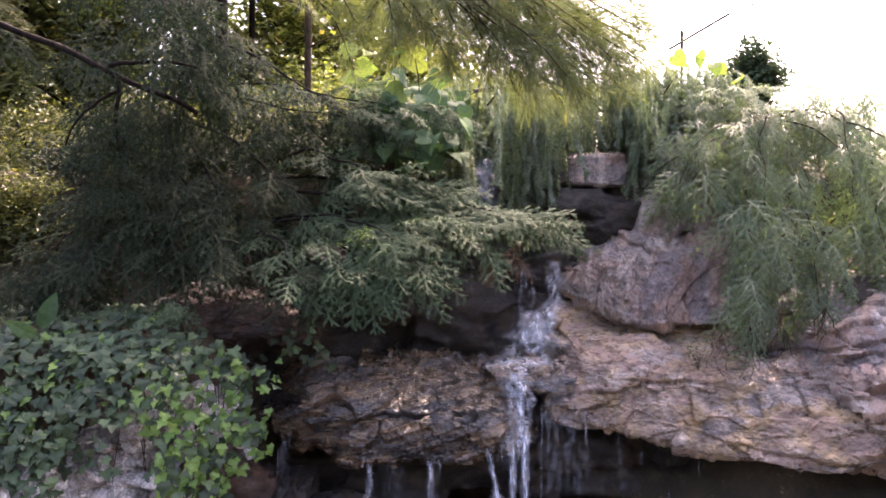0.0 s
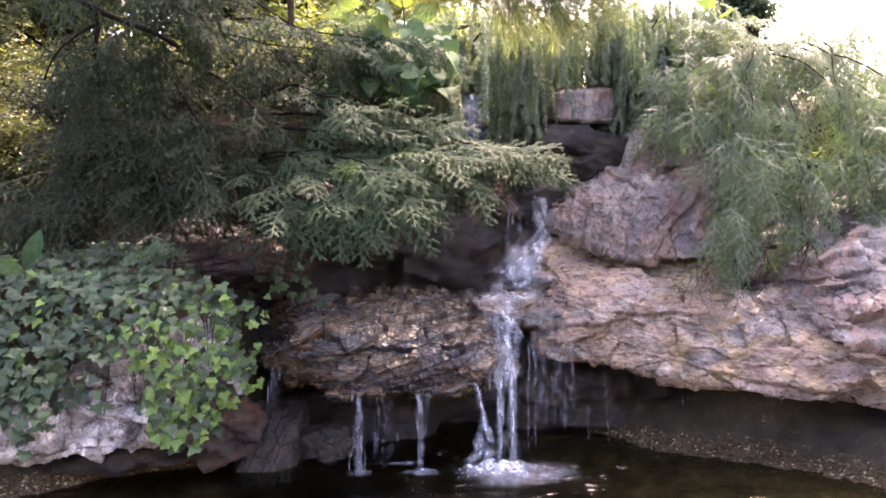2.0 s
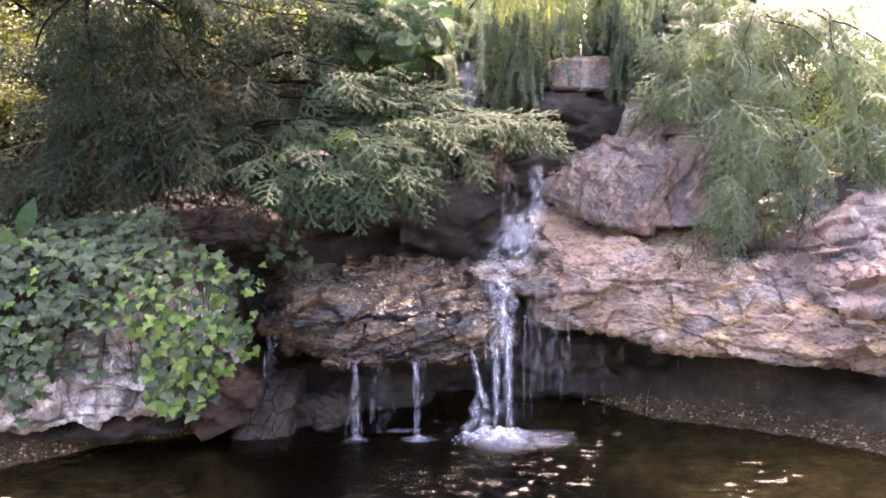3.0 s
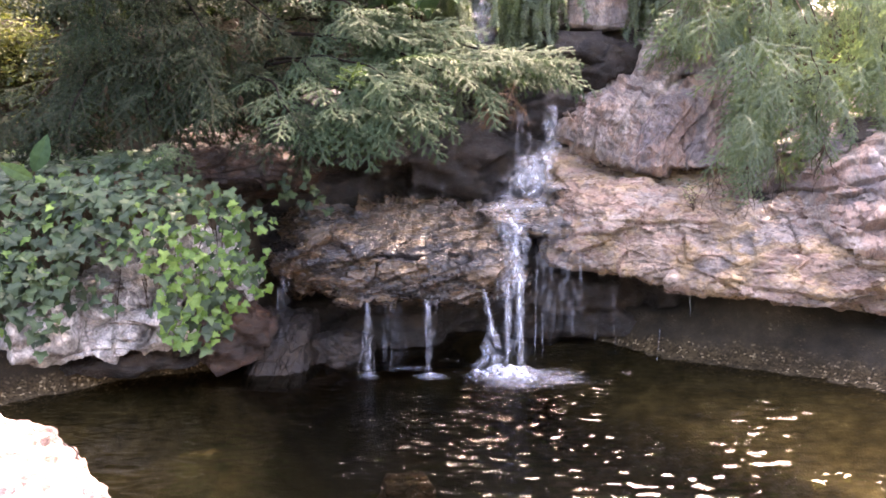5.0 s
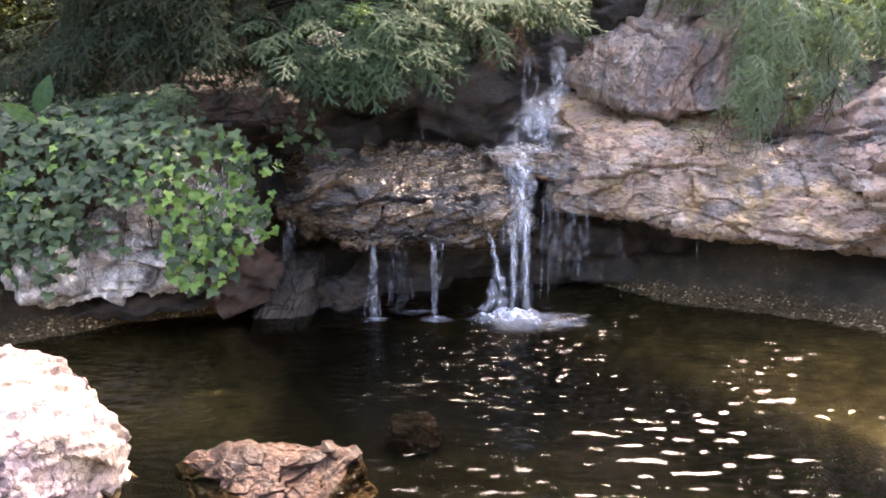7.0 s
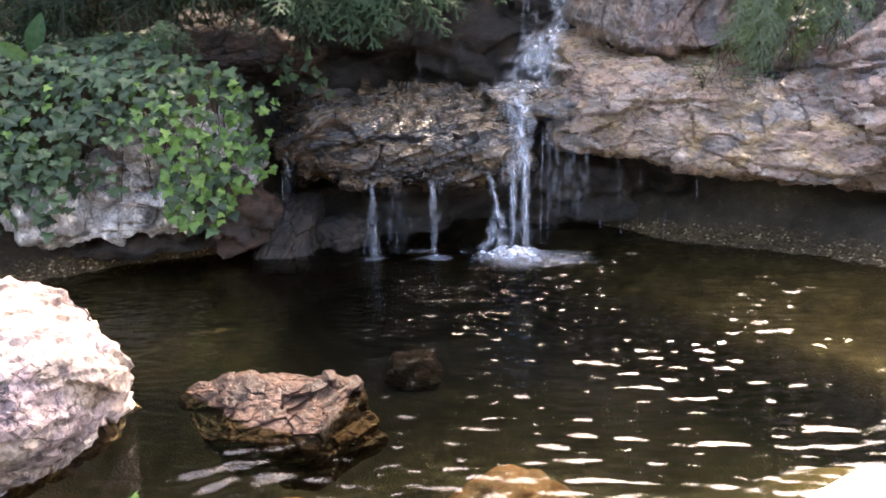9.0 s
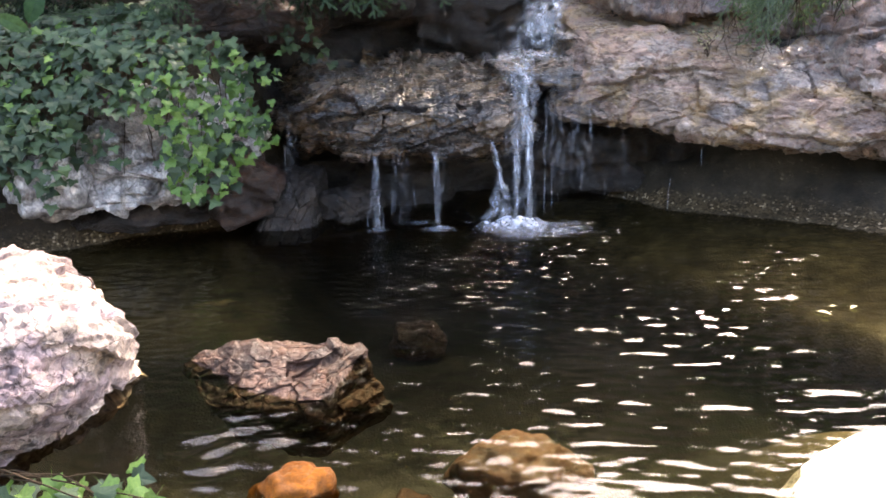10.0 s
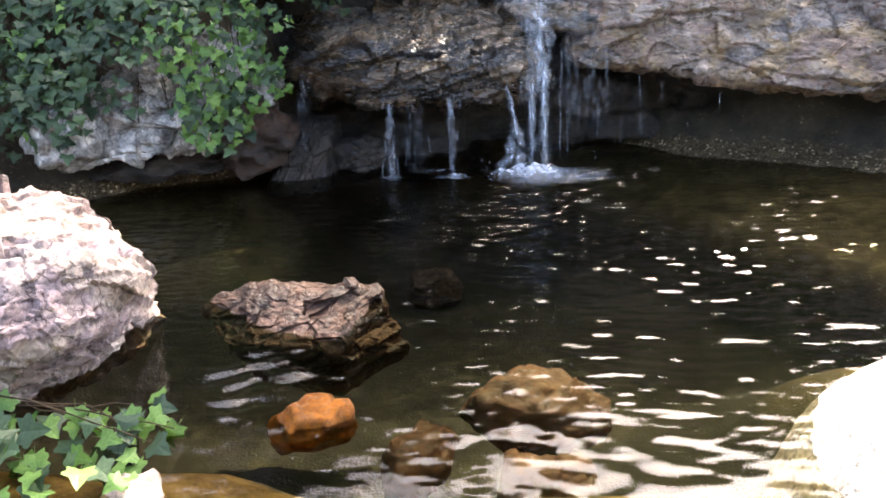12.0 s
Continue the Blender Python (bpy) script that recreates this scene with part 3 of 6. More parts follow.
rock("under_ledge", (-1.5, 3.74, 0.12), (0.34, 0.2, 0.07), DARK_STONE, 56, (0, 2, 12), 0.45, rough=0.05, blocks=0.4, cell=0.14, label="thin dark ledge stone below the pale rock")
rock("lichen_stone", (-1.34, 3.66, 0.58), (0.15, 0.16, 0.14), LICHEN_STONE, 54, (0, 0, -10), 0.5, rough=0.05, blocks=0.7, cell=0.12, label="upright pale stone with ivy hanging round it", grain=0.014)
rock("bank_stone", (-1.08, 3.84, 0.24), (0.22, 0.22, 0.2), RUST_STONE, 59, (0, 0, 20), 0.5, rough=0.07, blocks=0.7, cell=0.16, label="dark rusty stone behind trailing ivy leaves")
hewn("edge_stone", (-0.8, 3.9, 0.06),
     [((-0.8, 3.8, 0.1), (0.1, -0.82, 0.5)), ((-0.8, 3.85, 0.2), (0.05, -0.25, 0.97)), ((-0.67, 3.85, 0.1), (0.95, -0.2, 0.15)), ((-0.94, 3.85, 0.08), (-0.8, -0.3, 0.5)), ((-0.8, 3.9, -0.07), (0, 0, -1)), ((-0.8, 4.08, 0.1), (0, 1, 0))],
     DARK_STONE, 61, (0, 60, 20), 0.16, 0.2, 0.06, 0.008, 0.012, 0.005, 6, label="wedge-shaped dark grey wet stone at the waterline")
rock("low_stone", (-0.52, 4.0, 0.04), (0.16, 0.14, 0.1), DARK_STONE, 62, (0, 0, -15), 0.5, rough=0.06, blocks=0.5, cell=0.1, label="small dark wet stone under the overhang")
rock("spill_stone", (0.45, 4.27, 0.69), (0.26, 0.26, 0.1), WET_BROWN, 67, (3, 0, 0), 0.5, cuts=[((0, 0, 1), 0.75)], rough=0.05, blocks=0.4, cell=0.14, label="flat wet stone lip where the water spills")
hewn("slab_stone", (0.89, 4.82, 1.81),
     [((0.9, 4.67, 1.8), (0.03, -0.98, 0.12)), ((0.9, 4.7, 1.9), (-0.03, -0.1, 0.99)), ((0.7, 4.7, 1.8), (-0.93, -0.3, 0.15)), ((1.09, 4.7, 1.8), (0.95, -0.2, 0.1)), ((0.9, 4.7, 1.715), (-0.05, -0.1, -0.99)), ((0.72, 4.7, 1.87), (-0.6, -0.2, 0.75)), ((0.9, 5.05, 1.8), (0, 1, 0))],
     GREY_STONE, 71, (0, 10, 0), 0.16, 0.14, 0.06, 0.004, 0.012, 0.004, 6, stretch=(1.2, 1, 0.7), label="weathered grey-brown slab of stone across the top")
hewn("leaning_boulder", (1.45, 4.78, 1.72),
     [((1.21, 4.6, 1.7), (-0.87, -0.3, 0.4)), ((1.35, 4.57, 1.7), (-0.15, -0.93, 0.2)), ((1.36, 4.64, 1.94), (-0.3, -0.3, 0.9)), ((1.78, 4.6, 1.6), (1, 0, 0)), ((1.4, 4.6, 1.42), (0, -0.2, -1)), ((1.4, 5.05, 1.6), (0, 1, 0))],
     GREY_STONE, 73, (0, 60, 0), 0.2, 0.25, 0.07, 0.01, 0.02, 0.005, 6, stretch=(1, 1, 1.2), label="leaning grey boulder beside drooping branches")
rock("middle_stone", (0.93, 4.78, 1.53), (0.27, 0.2, 0.16), DARK_STONE, 77, (0, 3, 8), 0.45, rough=0.04, blocks=0.5, label="wet stone coloured dark for the shade below the topmost slab")
rock("throat_stone", (0.6, 4.74, 1.22), (0.5, 0.2, 0.16), DARK_STONE, 79, (0, 0, 0), 0.5, rough=0.06, blocks=0.6, label="wet stone coloured dark for the shade in the throat of the falls")
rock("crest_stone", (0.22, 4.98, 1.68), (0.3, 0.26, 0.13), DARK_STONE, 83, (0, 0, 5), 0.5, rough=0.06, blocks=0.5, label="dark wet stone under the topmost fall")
rock("backing_stone", (-0.55, 4.5, 1.15), (0.42, 0.25, 0.2), DARK_STONE, 89, (0, -6, 0), 0.5, rough=0.06, blocks=0.6, label="stone coloured dark for the deep shade behind the branches")
hewn("side_boulder", (2.36, 4.25, 0.95),
     [((2.07, 3.75, 0.89), (-0.25, -0.78, 0.58)), ((2.18, 4.0, 1.08), (-0.2, -0.3, 0.93)), ((1.86, 3.95, 0.9), (-0.85, -0.4, 0.3)), ((2.2, 3.7, 0.62), (0, 0, -1)), ((3.0, 4, 1), (1, 0, 0)), ((2.3, 4.8, 1), (0, 1, 0))],
     GREY_STONE, 91, (6, 8, 0), 0.24, 0.5, 0.08, 0.024, 0.02, 0.008, 7, stretch=(1.2, 1, 0.8), label="grey boulder above the rock shelf")

# ---- the stones in and round the pond ----
hewn("pink_boulder", (-1.4, 1.88, 0.14),
     [((-1.2, 2.0, 0.42), (0.12, -0.08, 0.98)), ((-0.97, 2.0, 0.34), (0.55, 0.2, 0.8)), ((-0.838, 1.88, 0.27), (0.82, -0.1, -0.57)), ((-0.908, 2.0, 0.27), (0.85, 0.45, 0.2)), ((-1.0, 1.55, 0.3), (0.22, -0.88, -0.4)), ((-1.02, 1.6, 0.33), (0.15, -0.6, 0.78)), ((-0.96, 1.74, 0.12), (0.6, -0.5, -0.65)),
      ((-0.9, 1.75, 0.26), (0.75, -0.6, 0.2)), ((-1.3, 1.9, -0.15), (0, 0, -1)), ((-1.95, 1.9, 0.1), (-0.95, 0, 0.3)), ((-1.3, 2.25, 0.2), (0, 0.95, 0.25))],
     PINK_GRANITE, 101, (20, 10, 0), 0.2, 0.42, 0.09, 0.013, 0.025, 0.011, joint=0.07, label="sunlit pink and white granite boulder at the pond edge")
rock("pale_boulder", (1.24, 1.37, -0.25), (0.61, 0.47, 0.475), PALE_GRANITE, 103, (0, 0, 0), 1.0, chips=2, rough=0.03, blocks=0.0, detail=6, label="smooth pale sunlit granite boulder at the pond edge", grain=0.006)
hewn("wet_stone", (-0.55, 2.15, -0.04),
     [((-0.5, 2.12, 0.04), (-0.2, -0.4, 0.89)), ((-0.5, 2.25, 0.075), (0.05, 0.5, 0.85)), ((-0.62, 2.1, 0.022), (-0.42, -0.25, 0.87)), ((-0.79, 2.1, -0.005), (-0.8, -0.3, -0.6)), ((-0.53, 1.99, -0.01), (-0.1, -0.8, -0.58)), ((-0.5, 2.05, 0.02), (0.05, -0.75, 0.66)), ((-0.34, 2.2, 0.04), (0.85, -0.3, 0.4)), ((-0.36, 2.05, -0.08), (0.6, -0.6, -0.5)),
      ((-0.5, 2.1, -0.25), (0, 0, -1)), ((-0.5, 2.33, 0), (0, 1, 0))],
     WET_RUST, 107, (12, 8, 0), 0.16, 0.26, 0.035, 0.008, 0.018, 0.0075, 7, stretch=(1.4, 1, 0.8), joint=0.08, label="rust-brown stone standing half out of the water")
rock("orange_stone", (-0.38, 1.61, -0.024), (0.104, 0.072, 0.056), ORANGE_STONE, 109, (0, 0, 20), 0.6, chips=7, rough=0.05, blocks=0.4, cell=0.07, detail=4, label="small orange stone breaking the water surface", grain=0.004)
SUNKEN = [((0.18, 1.86, -0.16), (0.2, 0.12, 0.1), 113, 10), ((-0.13, 1.6, -0.14), (0.11, 0.08, 0.08), 127, 40), ((0.19, 1.5, -0.15), (0.12, 0.08, 0.08), 131, 0),
          ((-1.03, 3.38, -0.33), (0.22, 0.14, 0.11), 137, -10), ((-0.15, 3.40, -0.45), (0.13, 0.1, 0.08), 139, 10)]
for at, half, seed, spin in SUNKEN:
    # Deeper stones take a darker material for the dimming of the water.
    rock("sunken_stone", at, half, POOL_STONE if at[1] < 2.2 else RUST_STONE, seed, (0, 4, spin), 0.4, rough=0.05, blocks=0.3, cell=0.12, grain=0.005, label="brown angular stone lying under the water", group="sunken stones")
rock("edging_stone", (-0.69, 1.27, -0.04), (0.06, 0.12, 0.06), PINK_GRANITE, 149, (0, 0, 30), 0.7, detail=4, blocks=0.3, label="small pale stone under ivy at the edge")


# ---- limbs and conifer sprays ----
def tube(path, radii, sides=8, wobble=0.0):
    """Vertices and faces of a tapered limb along a path."""
    verts, faces = [], []
    pts = [Vector(p) for p in path]
    side = None
    for i, p in enumerate(pts):
        d = (pts[min(i + 1, len(pts) - 1)] - pts[max(i - 1, 0)]).normalized()
        side = (Vector((0.31, 0.2, 0.93)) if side is None else side)
        a = d.cross(side)
        if a.length < 1e-4:
            a = d.cross(Vector((1, 0, 0)))
        a.normalize()
        b = d.cross(a)
        for k in range(sides):
            t = 2 * math.pi * k / sides
            r = radii[i] * (1 + wobble * noise.noise(Vector((p.x * 9 + k * 3.3, p.y * 9, p.z * 9))))
            verts.append(p + (a * math.cos(t) + b * math.sin(t)) * r)
    for i in range(len(pts) - 1):
        for k in range(sides):
            k2 = (k + 1) % sides
            faces.append((i * sides + k, i * sides + k2, (i + 1) * sides + k2, (i + 1) * sides + k))
    faces.append(tuple(range(sides))[::-1])
    faces.append(tuple((len(pts) - 1) * sides + k for k in range(sides)))
    return verts, faces


def arc(a, b, rise, n=12, jitter=0.0, seed=0):
    """Points from a to b on an arch that rises by so much in the middle."""
    a, b = Vector(a), Vector(b)
    pts = []
    for i in range(n):
        t = i / (n - 1)
        p = a.lerp(b, t) + Vector((0, 0, rise * 4 * t * (1 - t)))
        if jitter:
            p += Vector(noise.noise_vector(Vector((t * 4, seed, 0)))) * jitter * min(1, t * 4)
        pts.append(p)
    return pts


def limb(name, path, r0, r1, mat, parent, label=""):
    n = len(path)
    radii = [r0 + (r1 - r0) * (i / (n - 1)) ** 0.8 for i in range(n)]
    v, f = tube(path, radii, 8, 0.25)
    return mesh_object(name, v, f, mat, parent, label)


def spray_mesh(name, length, spread, step, fine, needle, width, droop, seed, mats, round_twig=False, tip_share=0.25, sub=True, hang=0.0, splay=1.0):
    """A flat bough of needled twigs along +x: twigs, side twigs and needles, drooping towards the tips."""
    rng = np.random.RandomState(seed)
    twigs = []

    def bend(start, way, size, sag):
        n = max(3, int(size / 0.02))
        pts = [np.array(start, float)]
        d = np.array(way, float)
        d /= np.linalg.norm(d)
        for _ in range(n):
            d = d + np.array([0, 0, -sag * 2.2 / n]) + rng.normal(0, 0.035, 3)
            d /= np.linalg.norm(d)
            pts.append(pts[-1] + d * size / n)
        return np.array(pts)

    main = bend((0, 0, 0), (1, 0, 0.12), length, droop)
    twigs.append((main, 0.0))
    side = 1
    s = 0.06 * length
    while s < length * 0.985:
        k = s / length * (len(main) - 1)
        i = int(k)
        p = main[i] + (main[min(i + 1, len(main) - 1)] - main[i]) * (k - i)
        d = main[min(i + 1, len(main) - 1)] - main[max(i - 1, 0)]
        d /= np.linalg.norm(d)
        lat = np.cross([0, 0, 1], d)
        size = (spread * length * (1 - s / length) ** 0.75 * (0.35 + 0.65 * min(1, s / length * 4)) + 0.025) * rng.uniform(0.7, 1.2)
        way = d * 0.75 + lat * side * rng.uniform(0.75, 1.1) * splay + np.array([0, 0, rng.normal(0.03, 0.12) - hang])
        tw = bend(p, way, size, droop * 0.9)
        twigs.append((tw, s / length))
        if sub and size > 0.06:
            q, other = 0.02, 1
            while q < size * 0.95:
                kk = q / size * (len(tw) - 1)
                j = int(kk)
                e = tw[min(j + 1, len(tw) - 1)] - tw[max(j - 1, 0)]
                e /= np.linalg.norm(e)
                la = np.cross([0, 0, 1], e)
                small = (0.34 * size * (1 - q / size) ** 0.8 + 0.014) * rng.uniform(0.7, 1.25)
                twigs.append((bend(tw[j], e * 0.8 + la * other * 0.9 + np.array([0, 0, rng.normal(0, 0.12) - hang]), small, droop), 0.5 + 0.5 * q / size))
                q += step * 0.85 * rng.uniform(0.7, 1.3)
                other = -other
        s += step * rng.uniform(0.75, 1.25)
        side = -side
    verts, faces, idx = [], [], []
    for tw, _ in twigs:
        r = 0.0022 if tw is main else 0.0009
        for a, b in zip(tw[:-1], tw[1:]):
            n = len(verts)
            u = np.array([0, r, 0]) if abs((b - a)[0]) > abs((b - a)[1]) else np.array([r, 0, 0])
            verts += [a - u, a + u, b]
            faces.append((n, n + 1, n + 2))
            idx.append(0)
    for tw, where in twigs:
        seg = np.linalg.norm(np.diff(tw, axis=0), axis=1).sum()
        count = int(seg / fine)
        for i in range(count):
            k = (i + 0.5) / count * (len(tw) - 1)
            j = int(k)
            p = tw[j] + (tw[j + 1] - tw[j]) * (k - j)
            d = tw[j + 1] - tw[j]
            d /= np.linalg.norm(d) + 1e-9
            lat = np.cross([0, 0, 1], d)
            lat /= np.linalg.norm(lat) + 1e-9
            up = np.cross(d, lat)
            tip = i > count * (1 - tip_share) and seg < 0.5 * length
            for sgn in (-1, 1):
                if round_twig:
                    th = rng.uniform(0, 2 * math.pi)
                    out = lat * math.cos(th) + up * math.sin(th)
                else:
                    out = lat * sgn + up * rng.normal(0.06, 0.22)
                nd = out * 0.85 + d * rng.uniform(0.35, 0.75)
                nd /= np.linalg.norm(nd)
                ln = needle * rng.uniform(0.7, 1.15) * (1 - 0.4 * (i / count) ** 3)
                across = np.cross(nd, up)
                across /= np.linalg.norm(across) + 1e-9
                n = len(verts)
                verts += [p - across * width / 2 + nd * ln * 0.12, p + nd * ln, p + across * width / 2 + nd * ln * 0.12]
                faces.append((n, n + 1, n + 2))
                idx.append(2 if tip else 1)
    me = bpy.data.meshes.new(name)
    me.from_pydata([tuple(v) for v in verts], [], faces)
    for m in mats:
        me.materials.append(m)
    me.polygons.foreach_set("material_index", idx)
    me.update()
    return me


def aim(at, way, roll=0.0, size=1.0, face=(0, 0, 1)):
    """The pose of a spray at a place, its +x along way, its flat side towards face and turned by roll degrees."""
    x = Vector(way).normalized()
    y = Vector(face).cross(x)
    if y.length < 1e-3:
        y = Vector((1, 0, 0)).cross(x)
    y.normalize()
    z = x.cross(y)
    m = Matrix((x, y, z)).transposed().to_4x4()
    return Matrix.Translation(at) @ m @ pose(0, 0, 0, roll) @ Matrix.Scale(size, 4)


OPEN = (0.05, -0.55, 0.83)      # boughs turn their upper side to the open air over the pond


# One bough with its lighting in the colour: HEM plain, DIM shaded, LIT sunlit.
HEM = [spray_mesh("hemlock_spray", 0.42, 0.5, 0.042, 0.0034, 0.014, 0.0044, 0.22, 200 + i, (TWIG, HEMLOCK, HEMLOCK_TIP), tip_share=0.15) for i in range(5)]
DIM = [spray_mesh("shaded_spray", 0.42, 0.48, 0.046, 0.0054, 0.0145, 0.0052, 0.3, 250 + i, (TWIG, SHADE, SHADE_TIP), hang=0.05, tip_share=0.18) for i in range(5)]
WEEP = [spray_mesh("weeping_spray", 0.42, 0.46, 0.042, 0.0055, 0.0135, 0.0055, 0.35, 300 + i, (TWIG, WEEPING, WEEPING_TIP), tip_share=0.2, hang=0.05) for i in range(5)]
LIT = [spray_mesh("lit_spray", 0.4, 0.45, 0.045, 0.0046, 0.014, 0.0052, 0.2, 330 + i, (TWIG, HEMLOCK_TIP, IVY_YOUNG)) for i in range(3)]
ROPE = [spray_mesh("spruce_rope", 0.62, 0.3, 0.13, 0.0036, 0.032, 0.0075, 0.03, 400 + i, (TWIG, SPRUCE, SPRUCE), True, sub=False, splay=0.22) for i in range(5)]


def clothe(parent, path, sprays, seed, every=0.09, size=(0.7, 1.1), fall=0.35, out=0.8, towards=(0.2, -0.8, 0), start=0.15, face=OPEN):
    """Sets sprays along a limb, alternately to its two sides, leaning towards the open side and down."""
    rnd = random.Random(seed)
    pts = [Vector(p) for p in path]
    total = sum((b - a).length for a, b in zip(pts, pts[1:]))
    count = max(2, int(total / every))
    for i in range(count):
        t = start + (1 - start) * (i + rnd.random() * 0.6) / count
        k = min(t, 0.999) * (len(pts) - 1)
        j = int(k)
        p = pts[j].lerp(pts[j + 1], k - j)
        d = (pts[j + 1] - pts[j]).normalized()
        lat = d.cross(Vector((0, 0, 1))).normalized() * (1 if i % 2 else -1)
        way = d * 0.8 + lat * out * rnd.uniform(0.6, 1.1) + Vector(towards) * rnd.uniform(0.4, 1.0) + Vector((0, 0, -fall * rnd.uniform(0.5, 1.4)))
        s = rnd.uniform(*size) * (1.1 - 0.35 * t)
        shared("spray", rnd.choice(sprays), aim(p, way, rnd.uniform(-25, 25), s, face), parent)
    tipway = pts[-1] - pts[-2]
    shared("spray", rnd.choice(sprays), aim(pts[-1] - tipway, tipway, rnd.uniform(-15, 15), size[0] * 0.8, OPEN), parent)


def mass(parent, sprays, count, seed, at, half, way, size, swing=0.45, outward=0.5, name="spray", face=OPEN):
    """Fills a part of a crown with sprays that point along way and a little outward."""
    rnd = random.Random(seed)
    for _ in range(count):
        d = Vector((rnd.gauss(0, 1), rnd.gauss(0, 1), rnd.gauss(0, 1))).normalized() * rnd.random() ** 0.4
        p = Vector(at) + Vector((d.x * half[0], d.y * half[1], d.z * half[2]))
        w = Vector(way).normalized() + d * outward + Vector([rnd.gauss(0, swing) for _ in range(3)]) * 0.6
        shared(name, rnd.choice(sprays), aim(p, w, rnd.uniform(-28, 28), rnd.uniform(*size), face), parent)


def empty(name, at, label, category, group=""):
    ob = new(name)
    ob.empty_display_size = 0.1
    ob.matrix_basis = pose(*at)
    return tagged(ob, label, category, group)


def build_hemlock():
    """The dark hemlock on the bank and its boughs that reach over the falls."""
    tree = empty("hemlock_tree", (0, 0, 0), "dark green hemlock with long boughs over the waterfall", "tree")
    trunk = arc((-1.4, 5.05, 0.9), (-1.32, 4.9, 3.6), 0, 14, 0.06, 3)
    limb("trunk", trunk, 0.05, 0.03, BARK, tree, "dark ridged bark trunk")
    rows = [
        # start, end, arch, radius, seed, spacing, size, fall, leaning towards
        ((-1.0, 4.5, 1.75), (0.6, 3.98, 1.42), 0.07, 0.014, 1, 0.05, (0.6, 0.9), 0.25, (0.35, -0.8, 0)),
        ((-0.9, 4.35, 1.66), (0.25, 3.74, 1.34), 0.1, 0.012, 2, 0.05, (0.6, 0.9), 0.3, (0.3, -0.8, 0)),
        ((-0.9, 4.25, 1.52), (-0.05, 3.6, 1.26), 0.14, 0.01, 3, 0.05, (0.6, 0.85), 0.35, (0.1, -0.8, 0)),
        ((-0.9, 4.25, 1.5), (-0.3, 3.6, 1.22), 0.12, 0.01, 17, 0.055, (0.6, 0.85), 0.35, (0.1, -0.8, 0)),
        ((-1.0, 4.3, 1.45), (-0.6, 3.6, 1.2), 0.08, 0.01, 4, 0.06, (0.6, 0.85), 0.4, (-0.1, -0.8, 0)),
        ((-1.0, 4.5, 1.85), (-0.3, 3.95, 1.68), 0.1, 0.012, 18, 0.055, (0.6, 0.85), 0.3, (0.2, -0.8, 0)),
        ((-1.7, 4.8, 1.9), (-1.0, 3.75, 1.25), 0.12, 0.014, 5, 0.055, (0.7, 1.0), 0.4, (0.0, -0.8, 0)),
        ((-1.7, 4.8, 1.75), (-1.35, 3.75, 1.2), 0.1, 0.014, 6, 0.055, (0.7, 1.0), 0.4, (0.0, -0.8, 0)),
        ((-1.8, 4.8, 1.75), (-1.75, 3.85, 1.25), 0.1, 0.014, 7, 0.06, (0.7, 1.0), 0.4, (-0.1, -0.8, 0)),
        ((-1.8, 4.85, 1.6), (-2.1, 4.0, 1.25), 0.08, 0.012, 8, 0.06, (0.7, 1.0), 0.4, (-0.2, -0.8, 0)),
        ((-1.7, 4.85, 2.1), (-0.75, 4.0, 1.65), 0.12, 0.014, 9, 0.055, (0.7, 1.05), 0.45, (0.1, -0.8, 0)),
        ((-1.7, 4.85, 2.15), (-1.1, 4.0, 1.55), 0.12, 0.014, 19, 0.055, (0.7, 1.05), 0.45, (0.1, -0.8, 0)),
        ((-1.7, 4.85, 2.2), (-1.4, 4.05, 1.7), 0.12, 0.014, 10, 0.055, (0.7, 1.05), 0.45, (0.1, -0.8, 0)),
        ((-1.75, 4.85, 2.3), (0.15, 4.3, 2.02), 0.08, 0.009, 11, 0.05, (0.6, 0.95), 0.55, (0.1, -0.6, 0)),
        ((-1.75, 4.85, 2.25), (-0.1, 4.2, 1.95), 0.08, 0.008, 20, 0.055, (0.6, 0.95), 0.55, (0.1, -0.6, 0)),
        ((-1.75, 4.85, 2.5), (-0.6, 4.4, 2.15), 0.15, 0.014, 12, 0.06, (0.6, 1.0), 0.6, (0.1, -0.6, 0)),
        ((-1.75, 4.85, 2.8), (-1.25, 4.2, 2.5), 0.12, 0.014, 13, 0.05, (0.7, 1.1), 0.9, (0.1, -0.5, 0)),
        ((-1.75, 4.85, 3.0), (-1.4, 4.0, 2.55), 0.12, 0.014, 14, 0.05, (0.7, 1.1), 0.9, (0.1, -0.5, 0)),
    ]
    for a, b, rise, r, seed, every, size, fall, lean in rows:
        path = arc(a, b, rise, 14, 0.05, seed)
        bough = limb("limb", path, r, r * 0.25, BARK, tree)
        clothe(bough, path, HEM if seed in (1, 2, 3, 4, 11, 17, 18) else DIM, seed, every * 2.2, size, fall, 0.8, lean)
